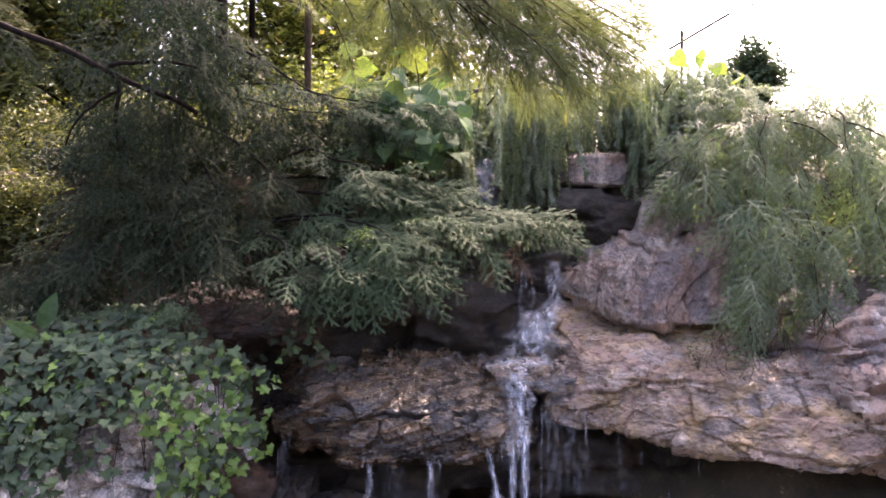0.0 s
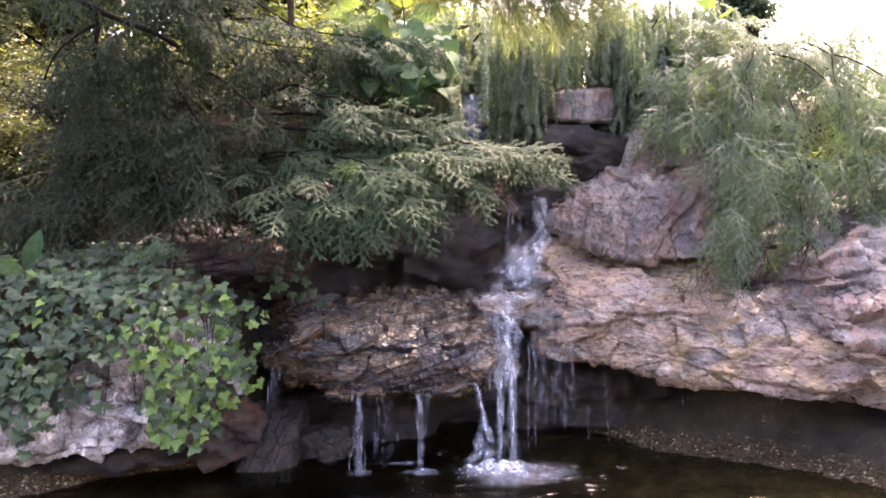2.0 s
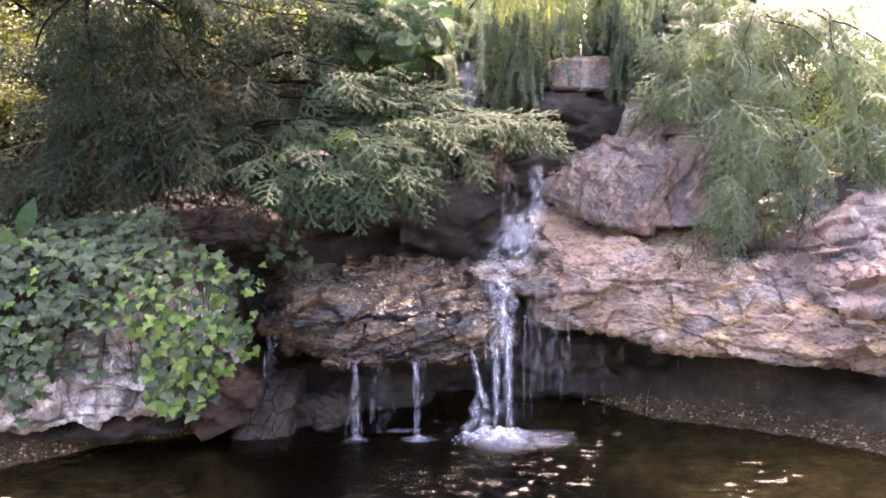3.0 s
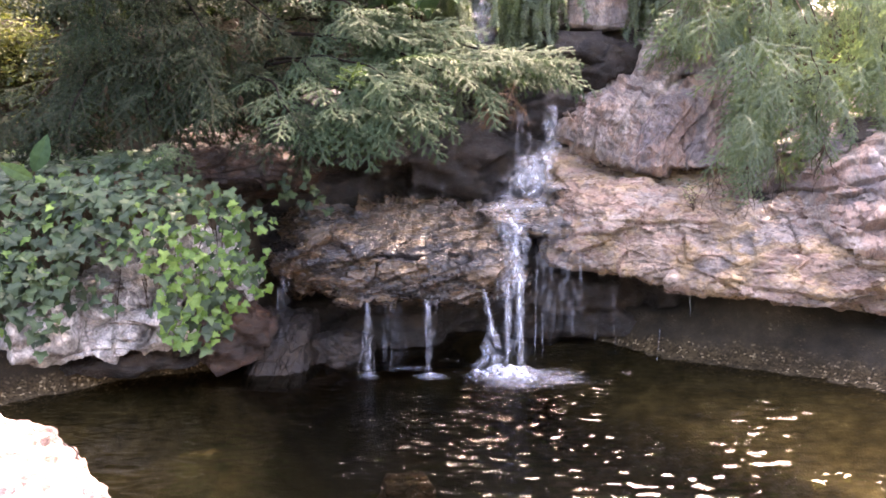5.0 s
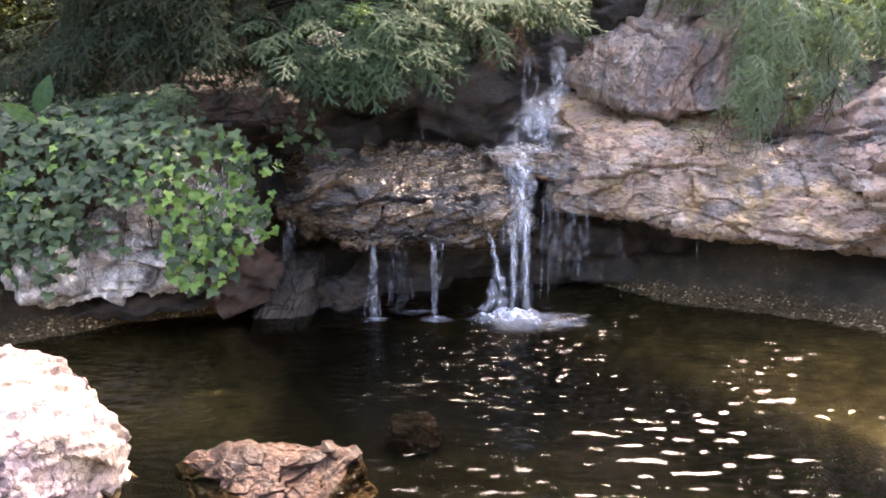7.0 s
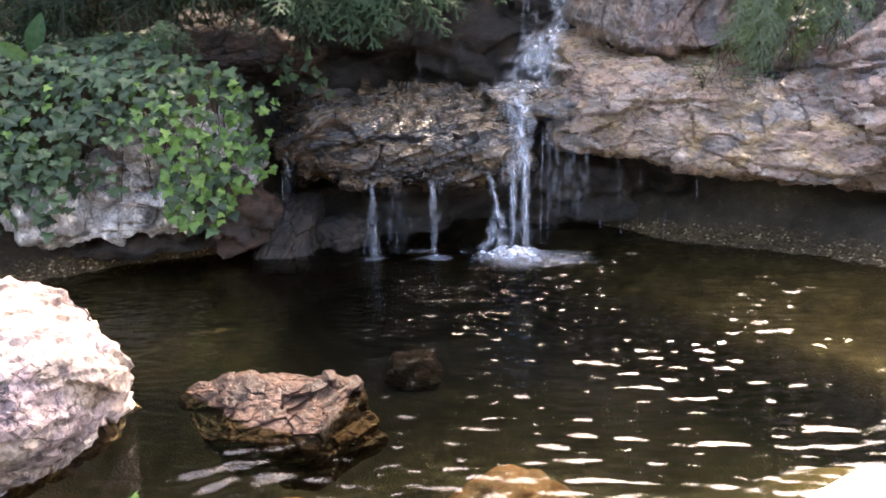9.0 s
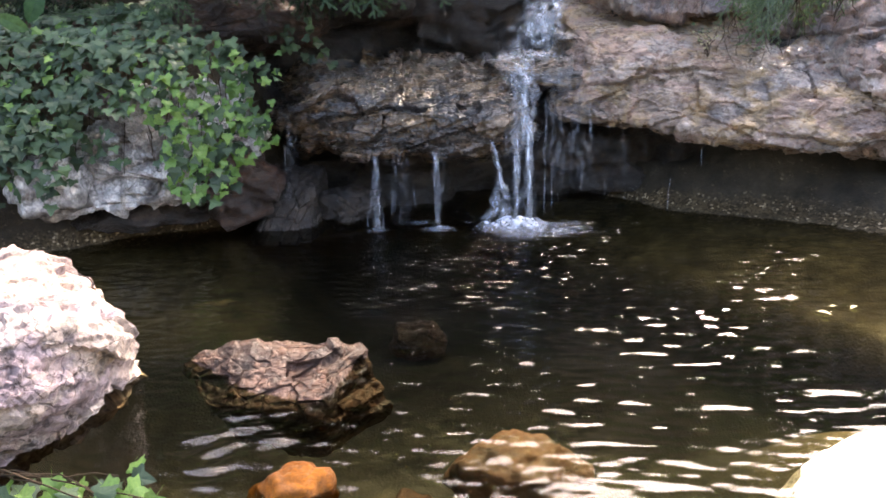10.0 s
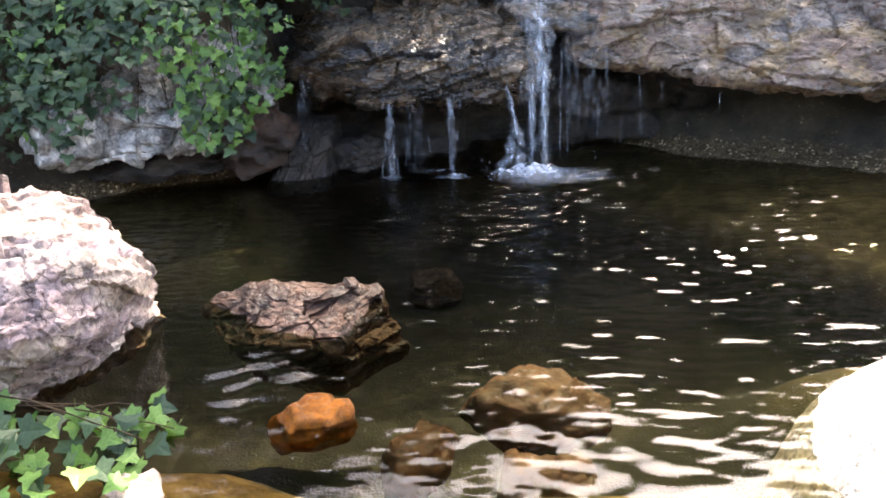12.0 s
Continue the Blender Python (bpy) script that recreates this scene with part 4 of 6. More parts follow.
    crowns = [
        # sprays, middle, half size, way, size
        (16, (-0.4, 4.08, 1.74), (0.2, 0.1, 0.04), (0.75, -0.45, -0.2), (0.55, 0.8), HEM),
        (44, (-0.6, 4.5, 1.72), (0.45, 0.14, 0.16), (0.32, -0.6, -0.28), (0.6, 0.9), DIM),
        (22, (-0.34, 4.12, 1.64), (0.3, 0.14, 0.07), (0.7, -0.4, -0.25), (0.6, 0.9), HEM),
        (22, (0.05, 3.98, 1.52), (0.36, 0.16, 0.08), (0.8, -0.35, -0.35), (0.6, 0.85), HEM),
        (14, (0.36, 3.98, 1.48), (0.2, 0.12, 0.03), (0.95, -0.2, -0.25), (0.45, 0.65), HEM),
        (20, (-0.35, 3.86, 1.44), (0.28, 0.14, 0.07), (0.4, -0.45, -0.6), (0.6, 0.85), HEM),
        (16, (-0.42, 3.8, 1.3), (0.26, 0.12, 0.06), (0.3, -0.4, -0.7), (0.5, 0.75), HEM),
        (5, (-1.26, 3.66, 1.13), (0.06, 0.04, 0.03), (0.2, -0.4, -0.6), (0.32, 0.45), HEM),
        # Added to keep the sun off the ledge stone below.
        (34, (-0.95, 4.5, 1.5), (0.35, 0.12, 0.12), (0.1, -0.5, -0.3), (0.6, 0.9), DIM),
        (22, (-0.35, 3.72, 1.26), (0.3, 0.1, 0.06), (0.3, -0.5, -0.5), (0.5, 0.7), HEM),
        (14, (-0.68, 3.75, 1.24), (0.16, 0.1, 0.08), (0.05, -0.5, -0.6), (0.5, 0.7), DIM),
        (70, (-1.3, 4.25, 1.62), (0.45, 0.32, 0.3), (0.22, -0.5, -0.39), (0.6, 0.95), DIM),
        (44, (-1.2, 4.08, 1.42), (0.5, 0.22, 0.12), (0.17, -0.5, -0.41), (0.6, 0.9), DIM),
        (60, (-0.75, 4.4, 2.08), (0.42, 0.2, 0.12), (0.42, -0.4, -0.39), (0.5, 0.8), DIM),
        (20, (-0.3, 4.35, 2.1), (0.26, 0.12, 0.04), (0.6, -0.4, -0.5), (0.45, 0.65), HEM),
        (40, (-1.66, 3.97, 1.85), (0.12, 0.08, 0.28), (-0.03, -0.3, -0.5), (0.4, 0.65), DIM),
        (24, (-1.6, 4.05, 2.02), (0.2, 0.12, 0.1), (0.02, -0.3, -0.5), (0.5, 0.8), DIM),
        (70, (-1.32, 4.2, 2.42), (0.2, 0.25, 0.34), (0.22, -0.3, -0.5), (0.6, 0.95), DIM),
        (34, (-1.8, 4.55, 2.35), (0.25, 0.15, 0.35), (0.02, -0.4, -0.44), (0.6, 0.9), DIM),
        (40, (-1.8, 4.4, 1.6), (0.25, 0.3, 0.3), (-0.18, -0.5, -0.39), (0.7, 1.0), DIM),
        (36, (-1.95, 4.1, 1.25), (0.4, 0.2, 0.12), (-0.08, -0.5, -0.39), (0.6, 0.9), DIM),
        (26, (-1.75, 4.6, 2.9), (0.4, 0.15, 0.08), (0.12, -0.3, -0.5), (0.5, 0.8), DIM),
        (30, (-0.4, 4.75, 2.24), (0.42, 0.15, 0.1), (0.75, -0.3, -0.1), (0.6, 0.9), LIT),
        # Unseen boughs above the view, added to block sun from the crown below.
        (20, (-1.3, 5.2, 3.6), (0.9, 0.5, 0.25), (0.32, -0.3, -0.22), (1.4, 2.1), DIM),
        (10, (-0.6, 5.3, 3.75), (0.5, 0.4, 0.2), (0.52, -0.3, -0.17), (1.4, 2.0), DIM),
    ]
    for i, (count, at, half, way, size, kind) in enumerate(crowns):
        mass(tree, kind, count, 700 + i, at, half, way, size, 0.6 if kind is DIM else 0.45)


def build_big_limb():
    """The bare dark limb that comes down across the upper left."""
    tree = empty("leaning_tree", (0, 0, 0), "dark bare tree limb reaching down through hemlock foliage", "tree")
    path = arc((-2.9, 3.72, 2.74), (-1.2, 3.98, 2.06), 0.03, 22, 0.09, 9)
    limb("limb", path, 0.024, 0.012, BARK, tree)
    limb("limb", arc((-1.62, 3.9, 2.26), (-1.2, 3.95, 2.27), 0.02, 8, 0.02, 4), 0.014, 0.006, BARK, tree)
    limb("limb", arc((-1.58, 3.92, 2.22), (-1.6, 4.0, 1.5), 0.0, 8, 0.04, 5), 0.014, 0.006, BARK, tree)
    limb("limb", arc((-1.6, 3.95, 2.15), (-1.85, 3.9, 1.9), 0.03, 8, 0.03, 6), 0.01, 0.004, BARK, tree)
    limb("trunk", arc((-3.0, 3.75, 0.9), (-2.88, 3.72, 3.4), 0, 10, 0.05, 6), 0.09, 0.06, BARK, tree)
    for a, b, seed in [((-2.3, 4.05, 2.55), (-2.0, 3.9, 2.3), 31), ((-1.9, 4.15, 2.42), (-1.6, 3.9, 2.25), 32), ((-2.6, 4.0, 2.65), (-2.5, 3.8, 2.2), 33)]:
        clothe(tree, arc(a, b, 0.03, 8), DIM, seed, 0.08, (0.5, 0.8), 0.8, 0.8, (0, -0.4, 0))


def build_weeping():
    """The weeping hemlock whose curtains hang over the shelf."""
    tree = empty("weeping_hemlock", (0, 0, 0), "pale green weeping hemlock hanging over the rock shelf", "tree")
    limb("trunk", arc((2.0, 4.9, 1.2), (1.85, 4.75, 2.1), 0, 10, 0.04, 7), 0.05, 0.03, BARK, tree, "dark thin trunk")
    rnd = random.Random(77)
    for k in range(16):
        ang = radians(-175 + 160 * k / 15)
        reach = rnd.uniform(0.45, 0.75)
        top = Vector((1.9, 4.65, 2.1 + rnd.uniform(-0.1, 0.06)))
        end = Vector((1.9 + math.cos(ang) * reach * 1.1, 4.65 + math.sin(ang) * reach, 1.75 + rnd.uniform(-0.15, 0.2)))
        path = arc(top, end, 0.07, 9, 0.04, k)
        bough = limb("limb", path, 0.006, 0.003, TWIG, tree)
        clothe(bough, path, WEEP, 500 + k, 0.14, (0.5, 0.8), 0.8, 0.5, (0, -0.3, 0), start=0.0)
    crowns = [
        (60, (1.75, 4.45, 2.0), (0.5, 0.25, 0.14), (-0.15, -0.6, -0.5), (0.45, 0.7)),
        (75, (2.0, 4.55, 2.16), (0.6, 0.25, 0.1), (-0.1, -0.7, -0.25), (0.4, 0.6)),
        (70, (2.25, 4.4, 1.85), (0.5, 0.25, 0.26), (0.1, -0.6, -0.6), (0.5, 0.8)),
        (45, (1.55, 4.3, 1.78), (0.3, 0.2, 0.16), (-0.2, -0.55, -0.8), (0.5, 0.75)),
        (45, (1.58, 4.0, 1.42), (0.17, 0.12, 0.22), (-0.05, -0.45, -0.9), (0.5, 0.75)),
        (26, (1.5, 3.86, 1.15), (0.13, 0.08, 0.14), (0.0, -0.3, -1.0), (0.45, 0.65)),
        (40, (2.2, 4.15, 1.5), (0.35, 0.15, 0.2), (0.05, -0.4, -0.9), (0.5, 0.8)),
        (40, (1.85, 4.1, 1.3), (0.2, 0.14, 0.24), (0.0, -0.4, -0.9), (0.45, 0.7)),
        (20, (1.66, 4.3, 1.35), (0.2, 0.1, 0.2), (-0.1, -0.4, -0.9), (0.45, 0.7)),
        (46, (2.5, 4.35, 1.75), (0.35, 0.15, 0.25), (0.05, -0.5, -0.8), (0.5, 0.8)),
        (36, (2.45, 4.2, 1.42), (0.3, 0.12, 0.2), (0.05, -0.4, -0.9), (0.5, 0.75)),
        (50, (2.0, 4.6, 2.24), (0.7, 0.2, 0.06), (-0.1, -0.7, -0.3), (0.4, 0.6)),
        (60, (2.35, 4.75, 2.06), (0.6, 0.2, 0.14), (0.0, -0.6, -0.5), (0.45, 0.7)),
        (16, (1.28, 4.35, 1.72), (0.1, 0.12, 0.12), (-0.3, -0.5, -0.8), (0.4, 0.6)),
    ]
    falls = [((1.62, 4.3, 1.74), (1.5, 3.84, 0.95)), ((1.95, 4.3, 1.7), (1.86, 3.95, 1.02)), ((2.3, 4.35, 1.75), (2.25, 4.0, 1.12)), ((1.42, 4.45, 1.92), (1.24, 4.27, 1.55)), ((1.75, 4.35, 2.08), (1.6, 4.02, 1.6)), ((2.15, 4.4, 2.12), (2.1, 4.08, 1.62)), ((2.5, 4.4, 2.0), (2.5, 4.1, 1.5))]
    for k, (a, b) in enumerate(falls):
        path = arc(a, b, 0.1, 12, 0.04, 60 + k)
        bough = limb("limb", path, 0.005, 0.002, TWIG, tree)
        clothe(bough, path, WEEP, 540 + k, 0.034, (0.4, 0.6), 0.6, 0.8, (0, -0.35, 0), start=0.0, face=(0.0, -0.85, 0.5))
    for i, (count, at, half, way, size) in enumerate(crowns):
        count = int(count * 0.85)
        mass(tree, WEEP, count, 800 + i, at, half, way, size, face=(0.0, -0.85, 0.5))


def build_spruce():
    """The weeping spruce at the top, its branchlets hanging like ropes."""
    tree = empty("weeping_spruce", (0, 0, 0), "blue-green weeping spruce with rope-like hanging branchlets", "tree")
    limb("trunk", arc((0.7, 5.6, 1.5), (0.6, 5.5, 2.5), 0, 8, 0.03, 8), 0.06, 0.04, BARK, tree)
    rnd = random.Random(88)
    for k in range(9):
        x = -0.2 + 1.9 * k / 8
        path = arc((0.6, 5.5, 2.35), (x, 4.95 + rnd.uniform(-0.1, 0.1), 2.2 + rnd.uniform(-0.06, 0.06)), 0.1, 8)
        limb("limb", path, 0.012, 0.006, BARK, tree)
    for k in range(520):
        x = rnd.choice((rnd.uniform(-0.02, 0.13), rnd.uniform(0.34, 1.75), rnd.uniform(0.34, 1.75), rnd.uniform(0.34, 1.75))) if k < 340 else rnd.uniform(1.05, 1.8)
        y = rnd.uniform(4.7, 5.25) if k % 8 else rnd.uniform(5.0, 5.3)
        if k % 8 == 0:
            x = rnd.uniform(0.0, 0.5)
        top = 2.36 - 0.42 * rnd.random() + (y - 4.9) * 0.25 + 0.08 * smooth(0.9, 1.3, x)
        size = rnd.uniform(0.8, 1.15)
        if 0.68 < x < 1.15 and y < 5.0:
            top = 2.3 + rnd.uniform(0, 0.12)
            size *= 0.7
        elif x < 0.66 and rnd.random() < 0.4:
            top -= 0.15
        shared("branchlet", rnd.choice(ROPE), aim((x, y, top), (rnd.uniform(-0.14, 0.14), rnd.uniform(-0.3, 0.0), -1), rnd.uniform(0, 360), size), tree)
    for k in range(80):
        shared("branchlet", rnd.choice(ROPE), aim((rnd.uniform(-0.1, 1.6), rnd.uniform(5.25, 5.45), rnd.uniform(2.3, 2.5)), (rnd.uniform(-0.14, 0.14), rnd.uniform(-0.2, 0.0), -1), rnd.uniform(0, 360), rnd.uniform(1.1, 1.35)), tree)
    mass(tree, BOUGH, 46, 810, (0.95, 4.95, 2.44), (0.85, 0.2, 0.06), (0.1, -0.7, -0.3), (0.6, 1.0), name="bough")
    for lo, hi, count in ((0.02, 0.16, 12), (0.3, 0.7, 32), (1.1, 1.26, 12)):
        for k in range(count):
            x, y = rnd.uniform(lo, hi), rnd.uniform(4.48, 4.66)
            top = rnd.uniform(2.08, 2.3)
            shared("branchlet", rnd.choice(ROPE), aim((x, y, top), (rnd.uniform(-0.1, 0.1), rnd.uniform(-0.12, 0.05), -1), rnd.uniform(0, 360), rnd.uniform(0.8, 1.15) * (0.8 if lo > 1 else 1)), tree)


BOUGH = [spray_mesh("spruce_bough", 0.34, 0.5, 0.05, 0.004, 0.022, 0.006, 0.5, 440 + i, (TWIG, SPRUCE, SPRUCE), True, sub=False) for i in range(2)]


def build_far_conifers():
    """Conifers in the shade behind the bank."""
    for at, tall, seed in (((-3.45, 6.6, 1.6), 3.2, 1), ((-3.9, 6.2, 1.5), 3.0, 2), ((-1.75, 7.3, 1.7), 3.0, 3), ((-4.9, 5.2, 1.0), 3.4, 4)):
        tree = empty("background_conifer", at, "olive-brown conifer standing in shade behind the bank", "tree", "conifers behind the bank")
        limb("trunk", arc((0, 0, 0), (0.05, 0, tall), 0, 10, 0.05, seed), 0.045, 0.015, BARK, tree)
        rnd = random.Random(seed + 60)
        for k in range(48):
            z = tall * (0.1 + 0.9 * rnd.random())
            a = rnd.uniform(0, 2 * math.pi)
            r = (0.25 + 0.75 * rnd.random()) * (1.15 - z / tall) * 0.9
            shared("spray", rnd.choice(FARSPRAY), aim((math.cos(a) * r * 0.6, math.sin(a) * r * 0.6, z), (math.cos(a), math.sin(a), -0.35), rnd.uniform(-20, 20), rnd.uniform(1.6, 2.6)), tree)


FARSPRAY = [spray_mesh("far_spray", 0.42, 0.42, 0.034, 0.0115, 0.026, 0.01, 0.25, 970 + i, (TWIG, SHRUB, DISTANT)) for i in range(2)]
build_hemlock()
build_big_limb()
build_weeping()
build_spruce()
build_far_conifers()


# ---- leaves ----
def leaf_mesh(name, outline, mat, fold=0.18, curl=0.25, stalk=0.5):
    """A leaf one unit long with its tip towards +x, folded along the midrib, on a thin stalk."""
    pts = list(outline) + [(x, -y) for x, y in reversed(outline[1:-1])]
    verts = [(0.42, 0, 0.04)]
    for x, y in pts:
        verts.append((x, y, abs(y) * fold - curl * (x - 0.4) ** 2 - 0.5 * abs(y) ** 2 * fold))
    n = len(pts)
    faces = [(0, 1 + i, 1 + (i + 1) % n) for i in range(n)]
    k = len(verts)
    verts += [(0.05, 0.012, 0.0), (0.05, -0.012, 0.0), (-stalk, 0, -stalk * 0.5)]
    faces.append((k, k + 1, k + 2))
    me = bpy.data.meshes.new(name)
    me.from_pydata(verts, [], faces)
    me.materials.append(mat)
    me.update()
    return me


IVY_SHAPE = [(0.08, 0), (0.0, 0.2), (-0.06, 0.42), (0.17, 0.38), (0.3, 0.52), (0.42, 0.5), (0.52, 0.27), (0.78, 0.16), (1.0, 0)]
HEART_SHAPE = [(0.1, 0), (-0.02, 0.16), (0.02, 0.36), (0.2, 0.47), (0.42, 0.44), (0.66, 0.28), (0.86, 0.1), (1.0, 0)]
OVAL_SHAPE = [(0.0, 0), (0.15, 0.13), (0.4, 0.22), (0.65, 0.19), (0.88, 0.08), (1.0, 0)]
IVY_LEAF = [leaf_mesh("leaf", IVY_SHAPE, m, f, c) for m in (IVY, IVY_YOUNG) for f, c in ((0.2, 0.25), (0.05, 0.5))]
VINE_LEAF = [leaf_mesh("leaf", HEART_SHAPE, VINE, f, c, 0.8) for f, c in ((0.25, 0.3), (0.1, 0.5))]
DRY_LEAF = leaf_mesh("leaf", OVAL_SHAPE, PALE_LEAF, 0.2, 0.4, 0.3)
HEART_LEAF = [leaf_mesh("leaf", HEART_SHAPE, BROAD, f, c, 0.8) for f, c in ((0.25, 0.3), (0.1, 0.5))]


def leaf_pose(at, normal, tip, size, rnd):
    """A leaf lying on a surface: its face along normal, its tip towards tip."""
    z = (Vector(normal) + Vector([rnd.gauss(0, 0.4) for _ in range(3)])).normalized()
    x = Vector(tip) + Vector([rnd.gauss(0, 0.4) for _ in range(3)])
    x = (x - z * x.dot(z)).normalized()
    y = z.cross(x)
    return Matrix.Translation(at) @ Matrix((x, y, z)).transposed().to_4x4() @ Matrix.Scale(size, 4)


def joined(name, items, mats, parent, label=""):
    """Many leaves too small to pick apart, as one part."""
    verts, faces, index = [], [], []
    for me, m, slot in items:
        n = len(verts)
        verts += [m @ v.co for v in me.vertices]
        for p in me.polygons:
            faces.append([n + i for i in p.vertices])
            index.append(slot)
    ob = mesh_object(name, verts, faces, mats, parent, label, False, index)
    ob["kind"] = "stuff"
    return ob


def build_ivy():
    """The ivy that pours over the bank and trails down to the right."""
    plant = empty("ivy", (0, 0, 0), "glossy dark green ivy with bright young leaves trailing over rocks", "ivy")
    rnd = random.Random(5)
    profile = [(4.25, 1.08), (3.85, 1.03), (3.62, 0.9), (3.5, 0.7), (3.44, 0.5), (3.42, 0.25)]
    far, near = [], 0
    for _ in range(2500):
        x = rnd.uniform(-2.5, -0.78)
        s = rnd.random() ** 0.85 * 4.999
        i = int(s)
        (y0, z0), (y1, z1) = profile[i], profile[i + 1]
        y, z = y0 + (y1 - y0) * (s - i), z0 + (z1 - z0) * (s - i)
        n = noise.noise(Vector((x * 3.1, z * 3.1, 2)))
        if x > -1.2:
            y += 0.5 * (x + 1.2)
        if x < -1.62:
            low = 0.46 + 0.1 * n
            if rnd.random() < 0.3:
                low = 0.12
        elif x < -1.22:
            low = 0.66 + 0.12 * n
            if rnd.random() < 0.1:
                low = 0.42
        else:
            low = 0.3 + 0.16 * n + 0.9 * max(0, x + 0.98) + 0.5 * max(0, -1.1 - x)
        if z < low or z > 1.1 - 0.13 * smooth(-1.45, -1.2, x) - 0.13 * smooth(-1.1, -0.82, x) + 0.05 * n:
            continue
        if x > -0.92 and rnd.random() < 0.5:
            continue
        up = max(0.0, min(1.0, (z - 0.5) / 0.5))
        at = Vector((x, y - rnd.uniform(0.0, 0.1) + 0.06 * n, z + rnd.uniform(-0.02, 0.02)))
        young = rnd.random() < (0.55 * smooth(-1.5, -1.2, x) * smooth(0.95, 0.7, z) + 0.09)
        size = rnd.uniform(0.045, 0.07) * (0.85 if young else 1.0)
        m = leaf_pose(at, (0.1, -0.9, 0.5 + 0.7 * up), (rnd.uniform(-0.6, 0.6), -0.35, -0.9), size, rnd)
        kind = (2 if young else 0) + rnd.randrange(2)
        if near < 300 and -1.32 < x and z < 0.9:
            near += 1
            shared("leaf", IVY_LEAF[kind], m, plant)
        else:
            far.append((IVY_LEAF[kind], m, 1 if young else 0))
    joined("leaves", far, [IVY, IVY_YOUNG], plant)
    for k in range(26):
        x = rnd.uniform(-2.2, -0.9)
        a = Vector((x, 3.62 + 0.4 * max(0, x + 1.2), 0.9))
        b = Vector((x + rnd.uniform(-0.1, 0.1), 3.46 + 0.4 * max(0, x + 1.2), rnd.uniform(0.35, 0.6)))
        limb("stem", arc(a, b, -0.02, 7, 0.03, k), 0.003, 0.0015, TWIG, plant)


def build_near_ivy():
    """The few ivy leaves that hang from under the pink boulder."""
    plant = empty("ivy", (0, 0, 0), "sunlit green ivy sprig hanging at the pond edge", "ivy")
    rnd = random.Random(15)
    for k in range(80):
        x = rnd.uniform(-1.25, -0.68)
        t = (x + 1.25) / 0.57
        at = Vector((x, rnd.uniform(1.28, 1.58), 0.08 - 0.04 * t + rnd.uniform(-0.06, 0.06)))
        young = rnd.random() < 0.55
        m = leaf_pose(at, (0.0, -0.5, 0.9), (rnd.uniform(-0.3, 0.8), -0.6, -0.5), rnd.uniform(0.05, 0.075), rnd)
        shared("leaf", IVY_LEAF[(2 if young else 0) + rnd.randrange(2)], m, plant)
    for k in range(5):
        a = Vector((-1.25, 1.6, 0.02 + 0.02 * k))
        b = Vector((rnd.uniform(-0.85, -0.62), rnd.uniform(1.35, 1.55), rnd.uniform(-0.0, 0.08)))
        limb("stem", arc(a, b, 0.03, 10, 0.03, k), 0.003, 0.0015, TWIG, plant)


